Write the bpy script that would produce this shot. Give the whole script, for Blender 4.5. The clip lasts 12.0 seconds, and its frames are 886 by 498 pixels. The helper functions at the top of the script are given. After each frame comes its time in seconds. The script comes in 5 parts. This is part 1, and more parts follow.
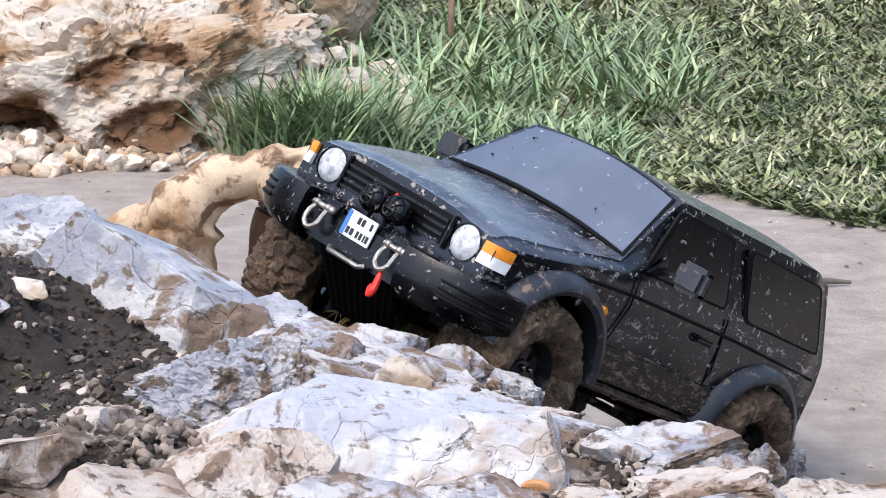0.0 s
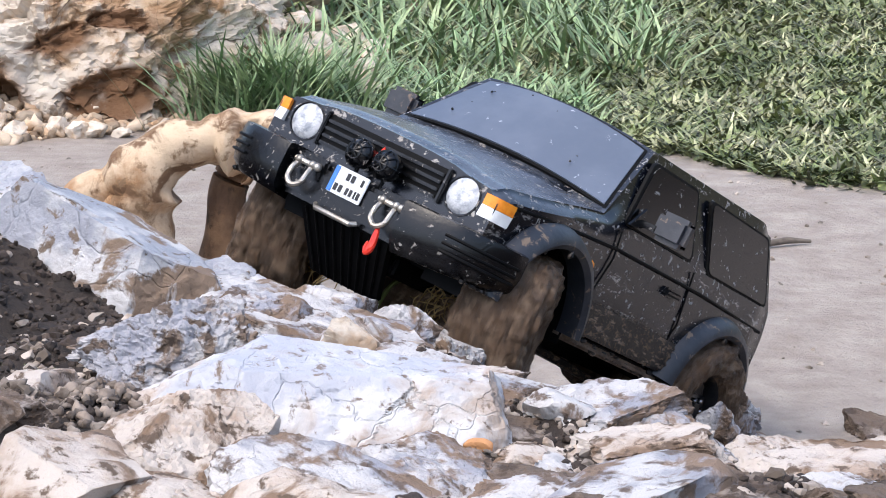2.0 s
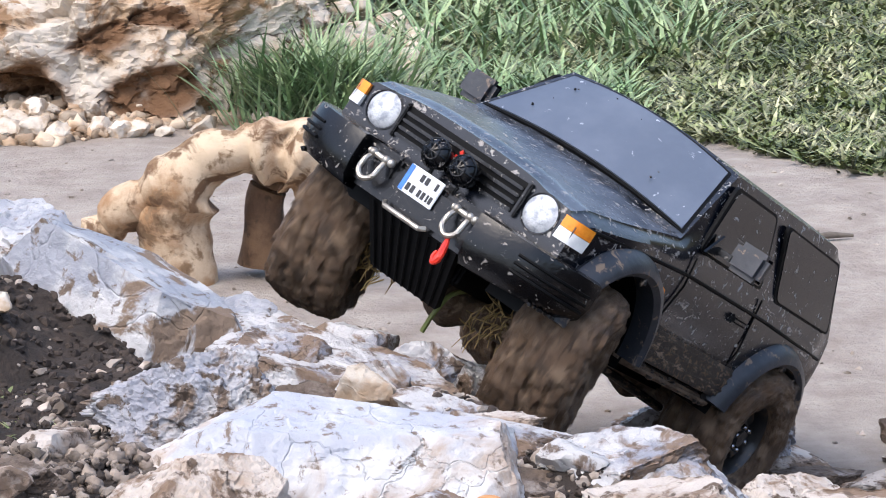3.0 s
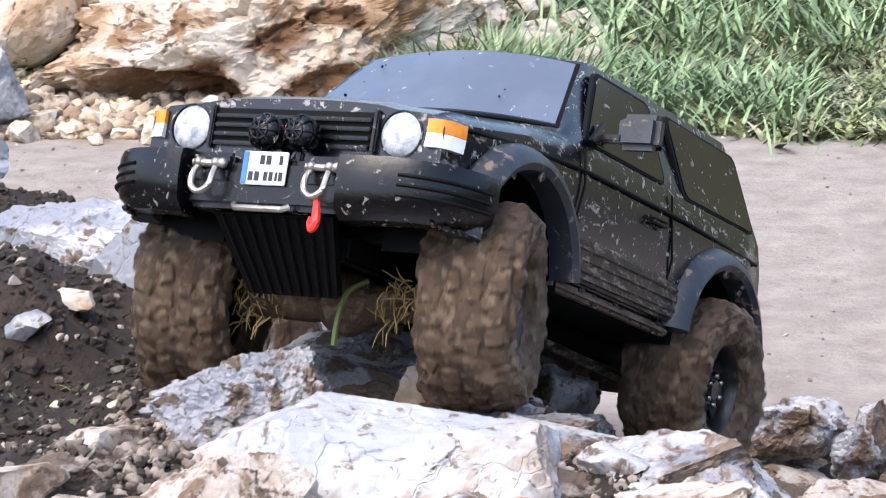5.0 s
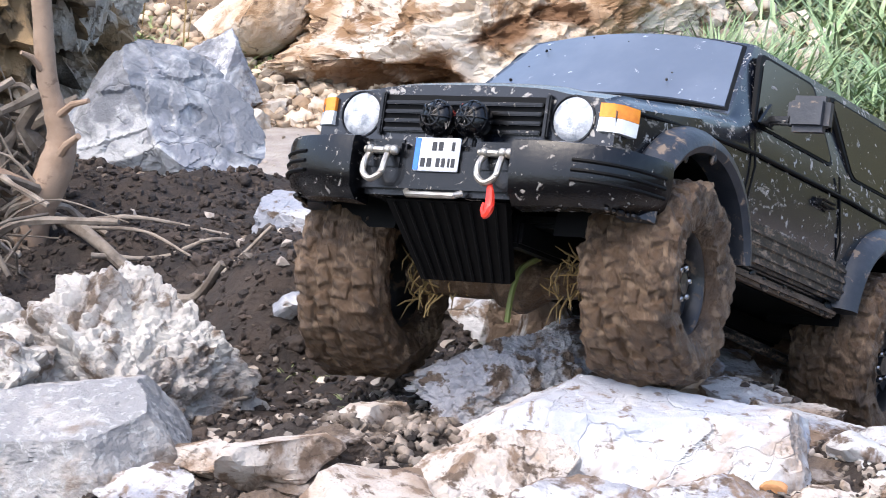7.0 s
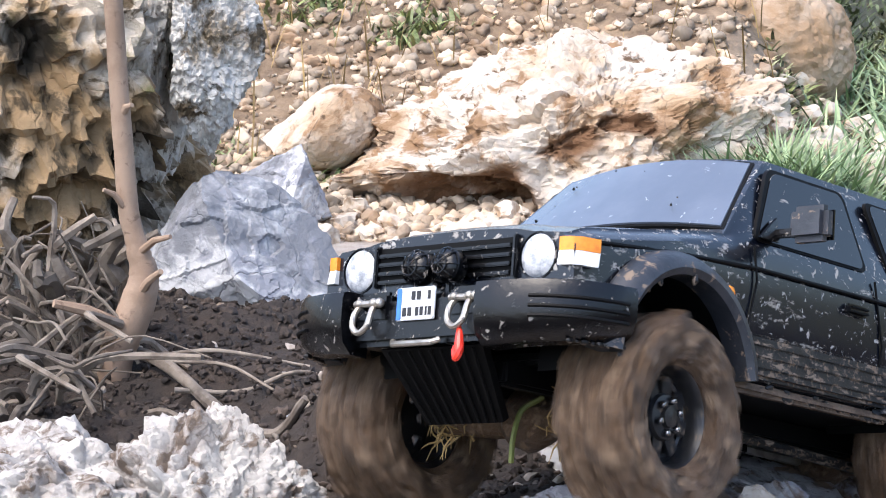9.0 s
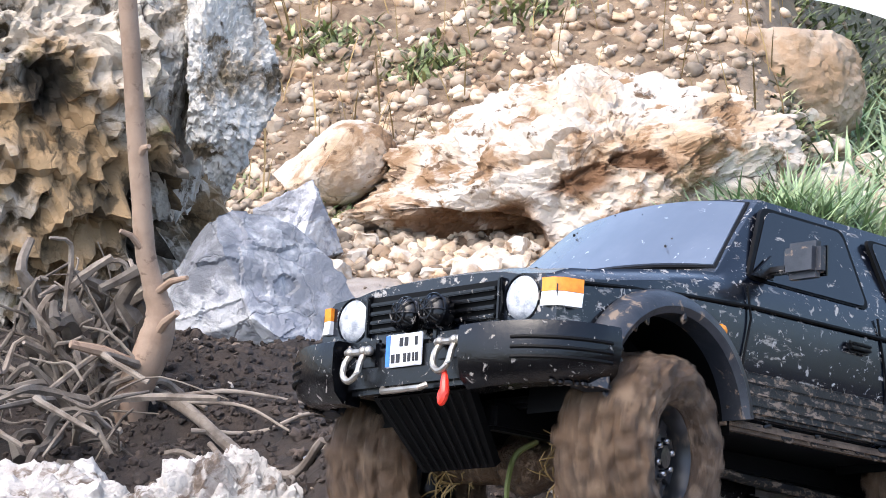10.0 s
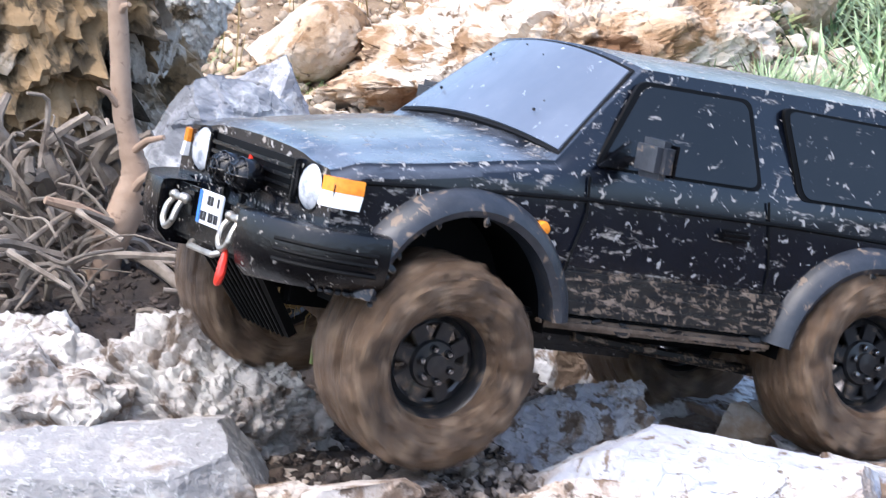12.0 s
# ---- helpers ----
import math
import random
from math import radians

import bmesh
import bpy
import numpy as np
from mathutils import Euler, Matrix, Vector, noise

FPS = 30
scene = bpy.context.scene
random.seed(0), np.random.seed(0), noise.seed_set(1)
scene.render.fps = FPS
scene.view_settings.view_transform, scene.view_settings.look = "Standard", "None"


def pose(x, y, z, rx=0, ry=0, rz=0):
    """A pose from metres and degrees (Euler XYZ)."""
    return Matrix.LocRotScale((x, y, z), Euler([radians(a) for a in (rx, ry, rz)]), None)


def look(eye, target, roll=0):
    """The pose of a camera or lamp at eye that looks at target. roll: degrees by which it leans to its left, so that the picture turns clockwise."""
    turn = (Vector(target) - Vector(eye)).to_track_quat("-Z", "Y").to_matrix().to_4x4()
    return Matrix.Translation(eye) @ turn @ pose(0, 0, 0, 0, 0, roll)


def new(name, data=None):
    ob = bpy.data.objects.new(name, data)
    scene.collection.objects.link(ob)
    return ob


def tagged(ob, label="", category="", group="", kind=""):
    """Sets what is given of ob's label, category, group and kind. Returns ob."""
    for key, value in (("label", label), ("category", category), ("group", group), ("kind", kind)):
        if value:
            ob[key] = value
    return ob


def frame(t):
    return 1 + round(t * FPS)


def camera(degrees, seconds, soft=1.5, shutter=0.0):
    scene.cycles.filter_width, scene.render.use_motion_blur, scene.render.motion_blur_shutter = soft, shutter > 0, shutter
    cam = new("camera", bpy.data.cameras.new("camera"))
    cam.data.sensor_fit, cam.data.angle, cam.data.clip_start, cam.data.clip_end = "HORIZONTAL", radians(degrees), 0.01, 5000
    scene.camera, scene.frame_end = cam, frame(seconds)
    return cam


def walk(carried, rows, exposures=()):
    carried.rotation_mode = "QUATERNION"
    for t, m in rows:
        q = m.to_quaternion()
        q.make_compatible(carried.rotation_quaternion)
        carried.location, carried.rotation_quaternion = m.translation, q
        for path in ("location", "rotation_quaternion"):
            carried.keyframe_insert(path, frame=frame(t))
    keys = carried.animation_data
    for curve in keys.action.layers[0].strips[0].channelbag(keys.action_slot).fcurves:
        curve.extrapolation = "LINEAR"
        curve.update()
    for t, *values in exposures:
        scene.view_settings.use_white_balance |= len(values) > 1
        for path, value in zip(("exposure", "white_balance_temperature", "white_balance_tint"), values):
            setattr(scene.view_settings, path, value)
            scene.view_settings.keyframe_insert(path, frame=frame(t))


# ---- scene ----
cam = camera(18.0, 12.0, soft=0.9, shutter=0.4)
walk(cam, [
    (0, look((-0.0151, -1.4249, 0.5646), (-0.0100, 0.0453, 0.2675), 1.84)),
    (0.5, look((-0.0127, -1.4236, 0.5635), (-0.0022, 0.0466, 0.2660), 1.70)),
    (1, look((-0.0104, -1.4240, 0.5617), (0.0017, 0.0452, 0.2594), 1.95)),
    (1.5, look((-0.0034, -1.4240, 0.5580), (0.0105, 0.0429, 0.2447), 1.90)),
    (2, look((0.0028, -1.4228, 0.5610), (0.0201, 0.0439, 0.2467), 1.35)),
    (2.5, look((0.0120, -1.4176, 0.5825), (0.0184, 0.0465, 0.2560), 1.27)),
    (2.7, look((0.0170, -1.4125, 0.5966), (0.0170, 0.0497, 0.2621), 0.57)),
    (4.3, look((0.1203, -1.3979, 0.6212), (0.0042, 0.0569, 0.2745), -0.73)),
    (4.5, look((0.1250, -1.4009, 0.6204), (-0.0077, 0.0543, 0.2817), -1.04)),
    (5, look((0.1378, -1.4120, 0.6149), (-0.0222, 0.0395, 0.2722), -0.96)),
    (5.5, look((0.1398, -1.4293, 0.6108), (-0.0497, 0.0161, 0.2578), -0.98)),
    (6, look((0.1289, -1.4501, 0.6184), (-0.0953, -0.0089, 0.2680), -0.87)),
    (6.5, look((0.1179, -1.4679, 0.6290), (-0.1342, -0.0294, 0.2864), -0.45)),
    (6.7, look((0.1138, -1.4744, 0.6262), (-0.1419, -0.0371, 0.2813), -0.22)),
    (8.3, look((0.0995, -1.4910, 0.6521), (-0.1911, -0.0543, 0.3335), -1.43)),
    (8.5, look((0.0991, -1.4931, 0.6560), (-0.1907, -0.0546, 0.3450), -1.38)),
    (9, look((0.0973, -1.4908, 0.6550), (-0.1941, -0.0494, 0.3590), -1.38)),
    (9.5, look((0.0948, -1.4959, 0.6609), (-0.2023, -0.0541, 0.3729), -1.42)),
    (10, look((0.0912, -1.4934, 0.6632), (-0.2035, -0.0496, 0.3829), -1.29)),
    (10.5, look((0.0864, -1.4965, 0.6525), (-0.2094, -0.0585, 0.3450), -0.84)),
    (11, look((0.0896, -1.5021, 0.6476), (-0.1938, -0.0663, 0.3185), -0.16)),
    (11.5, look((0.0924, -1.5002, 0.6431), (-0.1695, -0.0648, 0.2951), 0.57)),
    (12, look((0.0841, -1.5004, 0.6478), (-0.1890, -0.0644, 0.3115), 0.71)),
], exposures=[(0, 0.03, 6200, 10), (2.7, 0.06, 6200, 10), (6, 0.40, 6200, 10), (10, 0.48, 6150, 10), (12, 0.68, 5950, 10)])

# ---- light: a bright overcast sky with a broad soft sun ----
world = bpy.data.worlds.new("overcast_sky")
scene.world = world
world.use_nodes = True
_wn, _wl = world.node_tree.nodes, world.node_tree.links
_sky = _wn.new("ShaderNodeTexSky")
_sky.sky_type, _sky.sun_disc = "NISHITA", False
_sky.sun_elevation, _sky.sun_rotation = radians(63), radians(222)
_sky.dust_density = 4.0
_wn["Background"].inputs[1].default_value = 0.34
_wl.new(_sky.outputs[0], _wn["Background"].inputs[0])
_sun = bpy.data.lights.new("sun", "SUN")
_sun.energy, _sun.angle, _sun.color = 0.9, radians(50), (1.0, 0.95, 0.88)
sun = new("sun", _sun)
sun.matrix_world = look((-1.0, -1.1, 3.0), (0, 0, 0))

# ---- materials ----
def rgb(c):
    return (c[0], c[1], c[2], 1.0)


def surface(name, base, alt=None, scale=30.0, rough=0.7, bump=0.0, bump_scale=None, metal=0.0, spots=None,
            spot_scale=60.0, spot_at=0.62, spot_soft=0.06, island=0.0, obvar=0.0, coat=0.0, spec=0.5, spot_rough=0.85, detail=6.0, mix_at=(0.4, 0.65), cracks=0.0, crack_colour=(0.10, 0.07, 0.05), crack_width=0.012, film=None, film_scale=30.0, film_at=(0.45, 0.72), stain_shade=None, streak=None, streak_scale=60.0, streak_at=0.62, top_tint=None):
    """Two-scale procedural surface: base and alt colours mixed by noise, a second layer of spots, fine relief."""
    m = bpy.data.materials.new(name)
    m.use_nodes = True
    N, L = m.node_tree.nodes, m.node_tree.links
    b = N["Principled BSDF"]
    b.inputs["Roughness"].default_value, b.inputs["Metallic"].default_value = rough, metal
    b.inputs["Coat Weight"].default_value = coat
    b.inputs["Specular IOR Level"].default_value = spec
    co = N.new("ShaderNodeTexCoord").outputs["Object"]

    def noise_tex(s, det=detail, dist=0.0):
        n = N.new("ShaderNodeTexNoise")
        n.inputs["Scale"].default_value, n.inputs["Detail"].default_value = s, det
        n.inputs["Roughness"].default_value, n.inputs["Distortion"].default_value = 0.62, dist
        L.new(co, n.inputs["Vector"])
        return n.outputs["Fac"]

    def ramp(src, lo, hi):
        r = N.new("ShaderNodeMapRange")
        r.interpolation_type = "SMOOTHSTEP"
        r.inputs["From Min"].default_value, r.inputs["From Max"].default_value = lo, hi
        L.new(src, r.inputs["Value"])
        return r.outputs["Result"]

    def mix(fac, a, c):
        x = N.new("ShaderNodeMix")
        x.data_type = "RGBA"
        L.new(fac, x.inputs[0])
        for s, v in ((x.inputs[6], a), (x.inputs[7], c)):
            if isinstance(v, tuple):
                s.default_value = rgb(v)
            else:
                L.new(v, s)
        return x.outputs[2]

    col = mix(ramp(noise_tex(scale), *mix_at), base, alt or tuple(v * 0.7 for v in base))
    fine = mix(ramp(noise_tex(scale * 7.0), 0.3, 0.75), tuple(v * 0.78 for v in base), base)
    x = N.new("ShaderNodeMix")
    x.data_type, x.blend_type = "RGBA", "OVERLAY"
    x.inputs[0].default_value = 0.18
    L.new(col, x.inputs[6])
    L.new(fine, x.inputs[7])
    col = x.outputs[2]
    if spots:
        f = ramp(noise_tex(spot_scale, 8.0, 0.6), spot_at - spot_soft, spot_at + spot_soft)
        col = mix(f, col, spots)
        rr = N.new("ShaderNodeMapRange")
        rr.inputs["To Min"].default_value, rr.inputs["To Max"].default_value = rough, spot_rough
        L.new(f, rr.inputs["Value"])
        L.new(rr.outputs["Result"], b.inputs["Roughness"])
    if film:
        col = mix(ramp(noise_tex(film_scale, 10.0, 0.3), *film_at), col, film)
    # second tint on faces turned up in the object's own frame, broken by noise
    if top_tint:
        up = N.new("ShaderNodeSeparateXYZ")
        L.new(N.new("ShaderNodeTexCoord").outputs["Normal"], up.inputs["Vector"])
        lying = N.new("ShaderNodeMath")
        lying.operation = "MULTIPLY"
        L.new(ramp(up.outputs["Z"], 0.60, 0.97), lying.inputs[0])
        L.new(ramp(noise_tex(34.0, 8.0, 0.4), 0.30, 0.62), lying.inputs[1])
        col = mix(lying.outputs[0], col, top_tint)
    if streak:
        mp = N.new("ShaderNodeMapping")
        mp.inputs["Scale"].default_value = (0.50, 1.0, 1.5)
        mp.inputs["Rotation"].default_value = (0.0, 0.16, 0.0)
        L.new(co, mp.inputs["Vector"])
        st = N.new("ShaderNodeTexNoise")
        st.inputs["Scale"].default_value, st.inputs["Detail"].default_value, st.inputs["Roughness"].default_value = streak_scale, 9.0, 0.7
        L.new(mp.outputs["Vector"], st.inputs["Vector"])
        col = mix(ramp(st.outputs["Fac"], streak_at - 0.03, streak_at + 0.06), col, streak)
    # colour for a rock's hollows: ochre stain on tan limestone, painted shade on cliffs
    if stain_shade:
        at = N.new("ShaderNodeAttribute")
        at.attribute_name = "stain_shade"
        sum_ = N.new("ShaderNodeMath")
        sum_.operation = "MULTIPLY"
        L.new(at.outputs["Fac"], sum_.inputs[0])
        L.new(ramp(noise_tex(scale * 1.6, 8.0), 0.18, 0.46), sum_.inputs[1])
        col = mix(sum_.outputs[0], col, stain_shade)
    crack = None
    if cracks:
        warp = N.new("ShaderNodeTexNoise")
        warp.inputs["Scale"].default_value, warp.inputs["Detail"].default_value = cracks * 0.9, 5.0
        L.new(co, warp.inputs["Vector"])
        add = N.new("ShaderNodeMix")
        add.data_type = "VECTOR"
        add.inputs[0].default_value = 0.09
        L.new(co, add.inputs[4]), L.new(warp.outputs["Color"], add.inputs[5])
        vo = N.new("ShaderNodeTexVoronoi")
        vo.feature = "DISTANCE_TO_EDGE"
        vo.inputs["Scale"].default_value = cracks
        L.new(add.outputs[1], vo.inputs["Vector"])
        crack = ramp(vo.outputs["Distance"], 0.0, crack_width)
        inv = N.new("ShaderNodeMath")
        inv.operation = "SUBTRACT"
        inv.inputs[0].default_value = 1.0
        L.new(crack, inv.inputs[1])
        part_of = N.new("ShaderNodeMath")
        part_of.operation = "MULTIPLY"
        L.new(inv.outputs[0], part_of.inputs[0])
        L.new(ramp(noise_tex(cracks * 0.7, 4.0), 0.55, 0.68), part_of.inputs[1])
        col = mix(part_of.outputs[0], col, crack_colour)
    if island or obvar:
        src = N.new("ShaderNodeNewGeometry").outputs["Random Per Island"] if island else N.new("ShaderNodeObjectInfo").outputs["Random"]
        hsv = N.new("ShaderNodeHueSaturation")
        v = N.new("ShaderNodeMapRange")
        k = island or obvar
        v.inputs["To Min"].default_value, v.inputs["To Max"].default_value = 1 - k, 1 + k
        L.new(src, v.inputs["Value"])
        L.new(v.outputs["Result"], hsv.inputs["Value"])
        L.new(col, hsv.inputs["Color"])
        col = hsv.outputs["Color"]
    L.new(col, b.inputs["Base Color"])
    if bump:
        bp = N.new("ShaderNodeBump")
        bp.inputs["Strength"].default_value, bp.inputs["Distance"].default_value = 0.9, bump
        L.new(noise_tex(bump_scale or scale * 4, 9.0), bp.inputs["Height"])
        out = bp.outputs["Normal"]
        if crack is not None:
            b2 = N.new("ShaderNodeBump")
            b2.inputs["Strength"].default_value, b2.inputs["Distance"].default_value = 0.6, 0.0012
            L.new(crack, b2.inputs["Height"]), L.new(out, b2.inputs["Normal"])
            out = b2.outputs["Normal"]
        L.new(out, b.inputs["Normal"])
    return m


M_QUARTZ = surface("milky quartz", (0.52, 0.505, 0.495), (0.29, 0.29, 0.32), 24, 0.42, 0.0045, 90, cracks=24, spots=(0.20, 0.138, 0.095), spot_scale=30, spot_at=0.535, spot_soft=0.05, film=(0.115, 0.078, 0.053), film_scale=75, film_at=(0.53, 0.62), mix_at=(0.44, 0.58))
M_SLAB = surface("bluish quartz slab", (0.31, 0.318, 0.35), (0.55, 0.54, 0.53), 16, 0.42, 0.003, 90, cracks=12, crack_colour=(0.60, 0.59, 0.58), crack_width=0.014, spots=(0.19, 0.135, 0.095), spot_scale=26, spot_at=0.575, spot_soft=0.035, film=(0.125, 0.088, 0.060), film_scale=80, film_at=(0.57, 0.64), mix_at=(0.44, 0.58))
M_SHARD = surface("mud-streaked quartz shard", (0.36, 0.36, 0.39), (0.52, 0.505, 0.49), 22, 0.5, 0.005, 110, spots=(0.20, 0.145, 0.105), spot_scale=34, spot_at=0.53, spot_soft=0.05, film=(0.115, 0.080, 0.056), film_scale=90, film_at=(0.53, 0.61))
M_CREAM = surface("cream limestone", (0.54, 0.49, 0.44), (0.38, 0.29, 0.22), 26, 0.8, 0.005, 100, cracks=26, spots=(0.20, 0.135, 0.09), spot_scale=36, spot_at=0.535, spot_soft=0.05, film=(0.11, 0.075, 0.05), film_scale=80, film_at=(0.55, 0.63))
M_LUMPY = surface("white conglomerate", (0.54, 0.51, 0.47), (0.30, 0.265, 0.24), 30, 0.8, 0.006, 110, cracks=60, spots=(0.16, 0.12, 0.09), spot_scale=60, spot_at=0.575, spot_soft=0.05)
M_GREYROCK = surface("grey veined rock", (0.20, 0.205, 0.22), (0.58, 0.575, 0.57), 11, 0.60, 0.004, 90, cracks=15, crack_colour=(0.11, 0.11, 0.12), crack_width=0.014, spots=(0.27, 0.275, 0.30), spot_scale=40, spot_at=0.54, spot_soft=0.06, mix_at=(0.46, 0.56))
# the near-black hollow colour is cavity shade painted into the cliff
M_CLIFF = surface("brown weathered limestone", (0.34, 0.235, 0.125), (0.58, 0.53, 0.45), 8, 0.85, 0.010, 60, cracks=11, spots=(0.085, 0.058, 0.028), spot_scale=34, spot_at=0.565, spot_soft=0.05, mix_at=(0.44, 0.56), film=(0.13, 0.12, 0.035), film_scale=14, film_at=(0.60, 0.72), stain_shade=(0.03, 0.022, 0.012))
M_TANROCK = surface("tan limestone", (0.58, 0.525, 0.45), (0.44, 0.31, 0.19), 9, 0.8, 0.012, 45, cracks=9, spots=(0.27, 0.16, 0.08), spot_scale=16, spot_at=0.555, spot_soft=0.05, film=(0.12, 0.07, 0.035), film_scale=34, film_at=(0.58, 0.66), stain_shade=(0.15, 0.075, 0.032))
M_TANSMOOTH = surface("brown limestone", (0.44, 0.35, 0.26), (0.36, 0.24, 0.14), 12, 0.85, 0.006, 60, spots=(0.26, 0.17, 0.09), spot_scale=20, spot_at=0.62, spot_soft=0.08)
# shade under the knob is painted in with this dark hollow colour
M_PALECLIFF = surface("pale weathered limestone", (0.60, 0.57, 0.52), (0.30, 0.225, 0.135), 16, 0.85, 0.008, 80, cracks=24, spots=(0.12, 0.086, 0.048), spot_scale=40, spot_at=0.585, spot_soft=0.06, stain_shade=(0.055, 0.042, 0.020), mix_at=(0.48, 0.66))
M_SLABTOP = surface("mud-smeared quartz slab", (0.43, 0.437, 0.475), (0.60, 0.585, 0.565), 13, 0.40, 0.0024, 90, cracks=17, crack_colour=(0.62, 0.61, 0.60), crack_width=0.012, spots=(0.40, 0.32, 0.26), spot_scale=22, spot_at=0.585, spot_soft=0.08, film=(0.17, 0.125, 0.092), film_scale=120, film_at=(0.565, 0.66), mix_at=(0.46, 0.56))
M_GREYTOP = surface("grey speckled rock", (0.28, 0.272, 0.270), (0.42, 0.395, 0.37), 22, 0.62, 0.004, 150, spots=(0.42, 0.41, 0.40), spot_scale=150, spot_at=0.57, spot_soft=0.04, film=(0.20, 0.155, 0.12), film_scale=20, film_at=(0.54, 0.66), mix_at=(0.46, 0.60))
M_PALE = surface("pale stone", (0.60, 0.54, 0.46), (0.40, 0.29, 0.19), 40, 0.8, 0.002, 120, obvar=0.18)
M_PEBBLE = surface("slope pebbles", (0.50, 0.415, 0.315), (0.34, 0.23, 0.14), 20, 0.85, 0.002, 150, island=0.55)
M_GRAVEL = surface("heap gravel", (0.40, 0.35, 0.30), (0.16, 0.12, 0.085), 45, 0.75, 0.001, 200, island=0.5)
M_GRAVELMUD = surface("muddy gravel", (0.27, 0.225, 0.185), (0.10, 0.074, 0.054), 60, 0.75, 0.001, 200, island=0.55)
M_CLOD = surface("moist soil crumbs", (0.028, 0.019, 0.014), (0.074, 0.052, 0.038), 50, 0.8, 0.002, 200, island=0.4)
M_MUD = surface("wet tyre mud", (0.118, 0.069, 0.035), (0.050, 0.029, 0.015), 60, 0.45, 0.0045, 240, spots=(0.20, 0.134, 0.082), spot_scale=100, spot_at=0.56, spot_rough=0.6)
M_DRYMUD = surface("dried mud", (0.17, 0.122, 0.085), (0.09, 0.062, 0.042), 90, 0.85, 0.0012, 300)
M_MUDROCK = surface("mud-smeared rock", (0.15, 0.108, 0.076), (0.34, 0.30, 0.27), 34, 0.7, 0.005, 110, spots=(0.065, 0.044, 0.030), spot_scale=40, spot_at=0.54, spot_soft=0.05, mix_at=(0.5, 0.68))
M_PAINT = surface("muddy black paint", (0.0026, 0.0040, 0.0082), (0.0050, 0.0070, 0.0130), 40, 0.22, 0.0, None, spots=(0.37, 0.345, 0.32), spot_scale=190, spot_at=0.62, spot_soft=0.025, spec=0.62, film=(0.10, 0.085, 0.070), film_scale=60, film_at=(0.66, 0.84), streak=(0.31, 0.28, 0.25), streak_scale=110, streak_at=0.605, top_tint=(0.085, 0.095, 0.115))
M_CLAD = surface("mud-caked black plastic", (0.005, 0.005, 0.006), (0.020, 0.017, 0.014), 60, 0.42, 0.0004, 300, spots=(0.22, 0.160, 0.112), spot_scale=230, spot_at=0.575, spot_soft=0.05, streak=(0.26, 0.195, 0.145), streak_scale=170, streak_at=0.575)
M_BLACK = surface("black plastic", (0.0016, 0.0018, 0.0026), (0.004, 0.004, 0.005), 80, 0.20, 0.0003, 400, spots=(0.30, 0.27, 0.24), spot_scale=200, spot_at=0.645, spot_soft=0.03, spec=0.42, streak=(0.34, 0.32, 0.30), streak_scale=120, streak_at=0.655)
M_FLARE = surface("dusty grey plastic", (0.022, 0.026, 0.034), (0.040, 0.043, 0.052), 60, 0.40, 0.0003, 300, spots=(0.20, 0.15, 0.11), spot_scale=140, spot_at=0.60, spot_soft=0.04)
M_SEAL = surface("rubber seal", (0.0012, 0.0012, 0.0015), (0.0025, 0.0025, 0.0025), 80, 0.6, spec=0.16)
M_GLASS = surface("dark tinted glazing", (0.003, 0.003, 0.004), (0.006, 0.006, 0.007), 20, 0.12, 0.0, None, spots=(0.34, 0.32, 0.30), spot_scale=150, spot_at=0.65, spot_soft=0.02, spec=0.45, streak=(0.26, 0.24, 0.22), streak_scale=110, streak_at=0.645)
# sky mirrored in the glass is put into this blue-grey, part-metal base
M_SCREEN = surface("windscreen sky sheen", (0.145, 0.168, 0.21), (0.19, 0.215, 0.26), 12, 0.20, 0.0, None, metal=0.30, spots=(0.50, 0.52, 0.55), spot_scale=110, spot_at=0.69, spot_soft=0.03, spec=0.8, streak=(0.42, 0.44, 0.48), streak_scale=70, streak_at=0.69)
M_LAMP = surface("clear lamp lens", (0.58, 0.59, 0.61), (0.28, 0.30, 0.33), 160, 0.12, 0.0008, 500, spec=0.7)
M_ORANGE = surface("amber lens", (0.85, 0.33, 0.03), (0.72, 0.22, 0.02), 140, 0.2, 0.0003, 500)
M_WHITELENS = surface("white lens", (0.78, 0.78, 0.76), (0.66, 0.66, 0.66), 140, 0.2, 0.0003, 500)
M_PLATE = surface("white plate", (0.76, 0.77, 0.78), (0.68, 0.69, 0.7), 90, 0.35)
M_INK = surface("plate ink", (0.02, 0.02, 0.024), None, 90, 0.5)
M_BLUE = surface("blue plate strip", (0.06, 0.22, 0.62), None, 90, 0.4)
M_STEEL = surface("dull steel", (0.50, 0.47, 0.42), (0.32, 0.29, 0.25), 120, 0.38, 0.0003, 400, metal=0.85)
M_CHROME = surface("bright wheel nut", (0.36, 0.36, 0.37), None, 120, 0.22, metal=1.0)
M_RED = surface("red enamel", (0.75, 0.05, 0.025), (0.55, 0.035, 0.02), 120, 0.3)
M_RIM = surface("black rim", (0.012, 0.012, 0.014), (0.03, 0.028, 0.026), 90, 0.28, 0.0003, 300, spots=(0.16, 0.11, 0.07), spot_scale=150, spot_at=0.62)
M_BARK = surface("smooth brown bark", (0.37, 0.27, 0.195), (0.28, 0.195, 0.135), 30, 0.75, 0.0012, 140, spots=(0.17, 0.11, 0.075), spot_scale=90, spot_at=0.64)
M_ROOT = surface("dry grey root", (0.235, 0.198, 0.160), (0.12, 0.094, 0.072), 60, 0.85, 0.0012, 220, obvar=0.5)
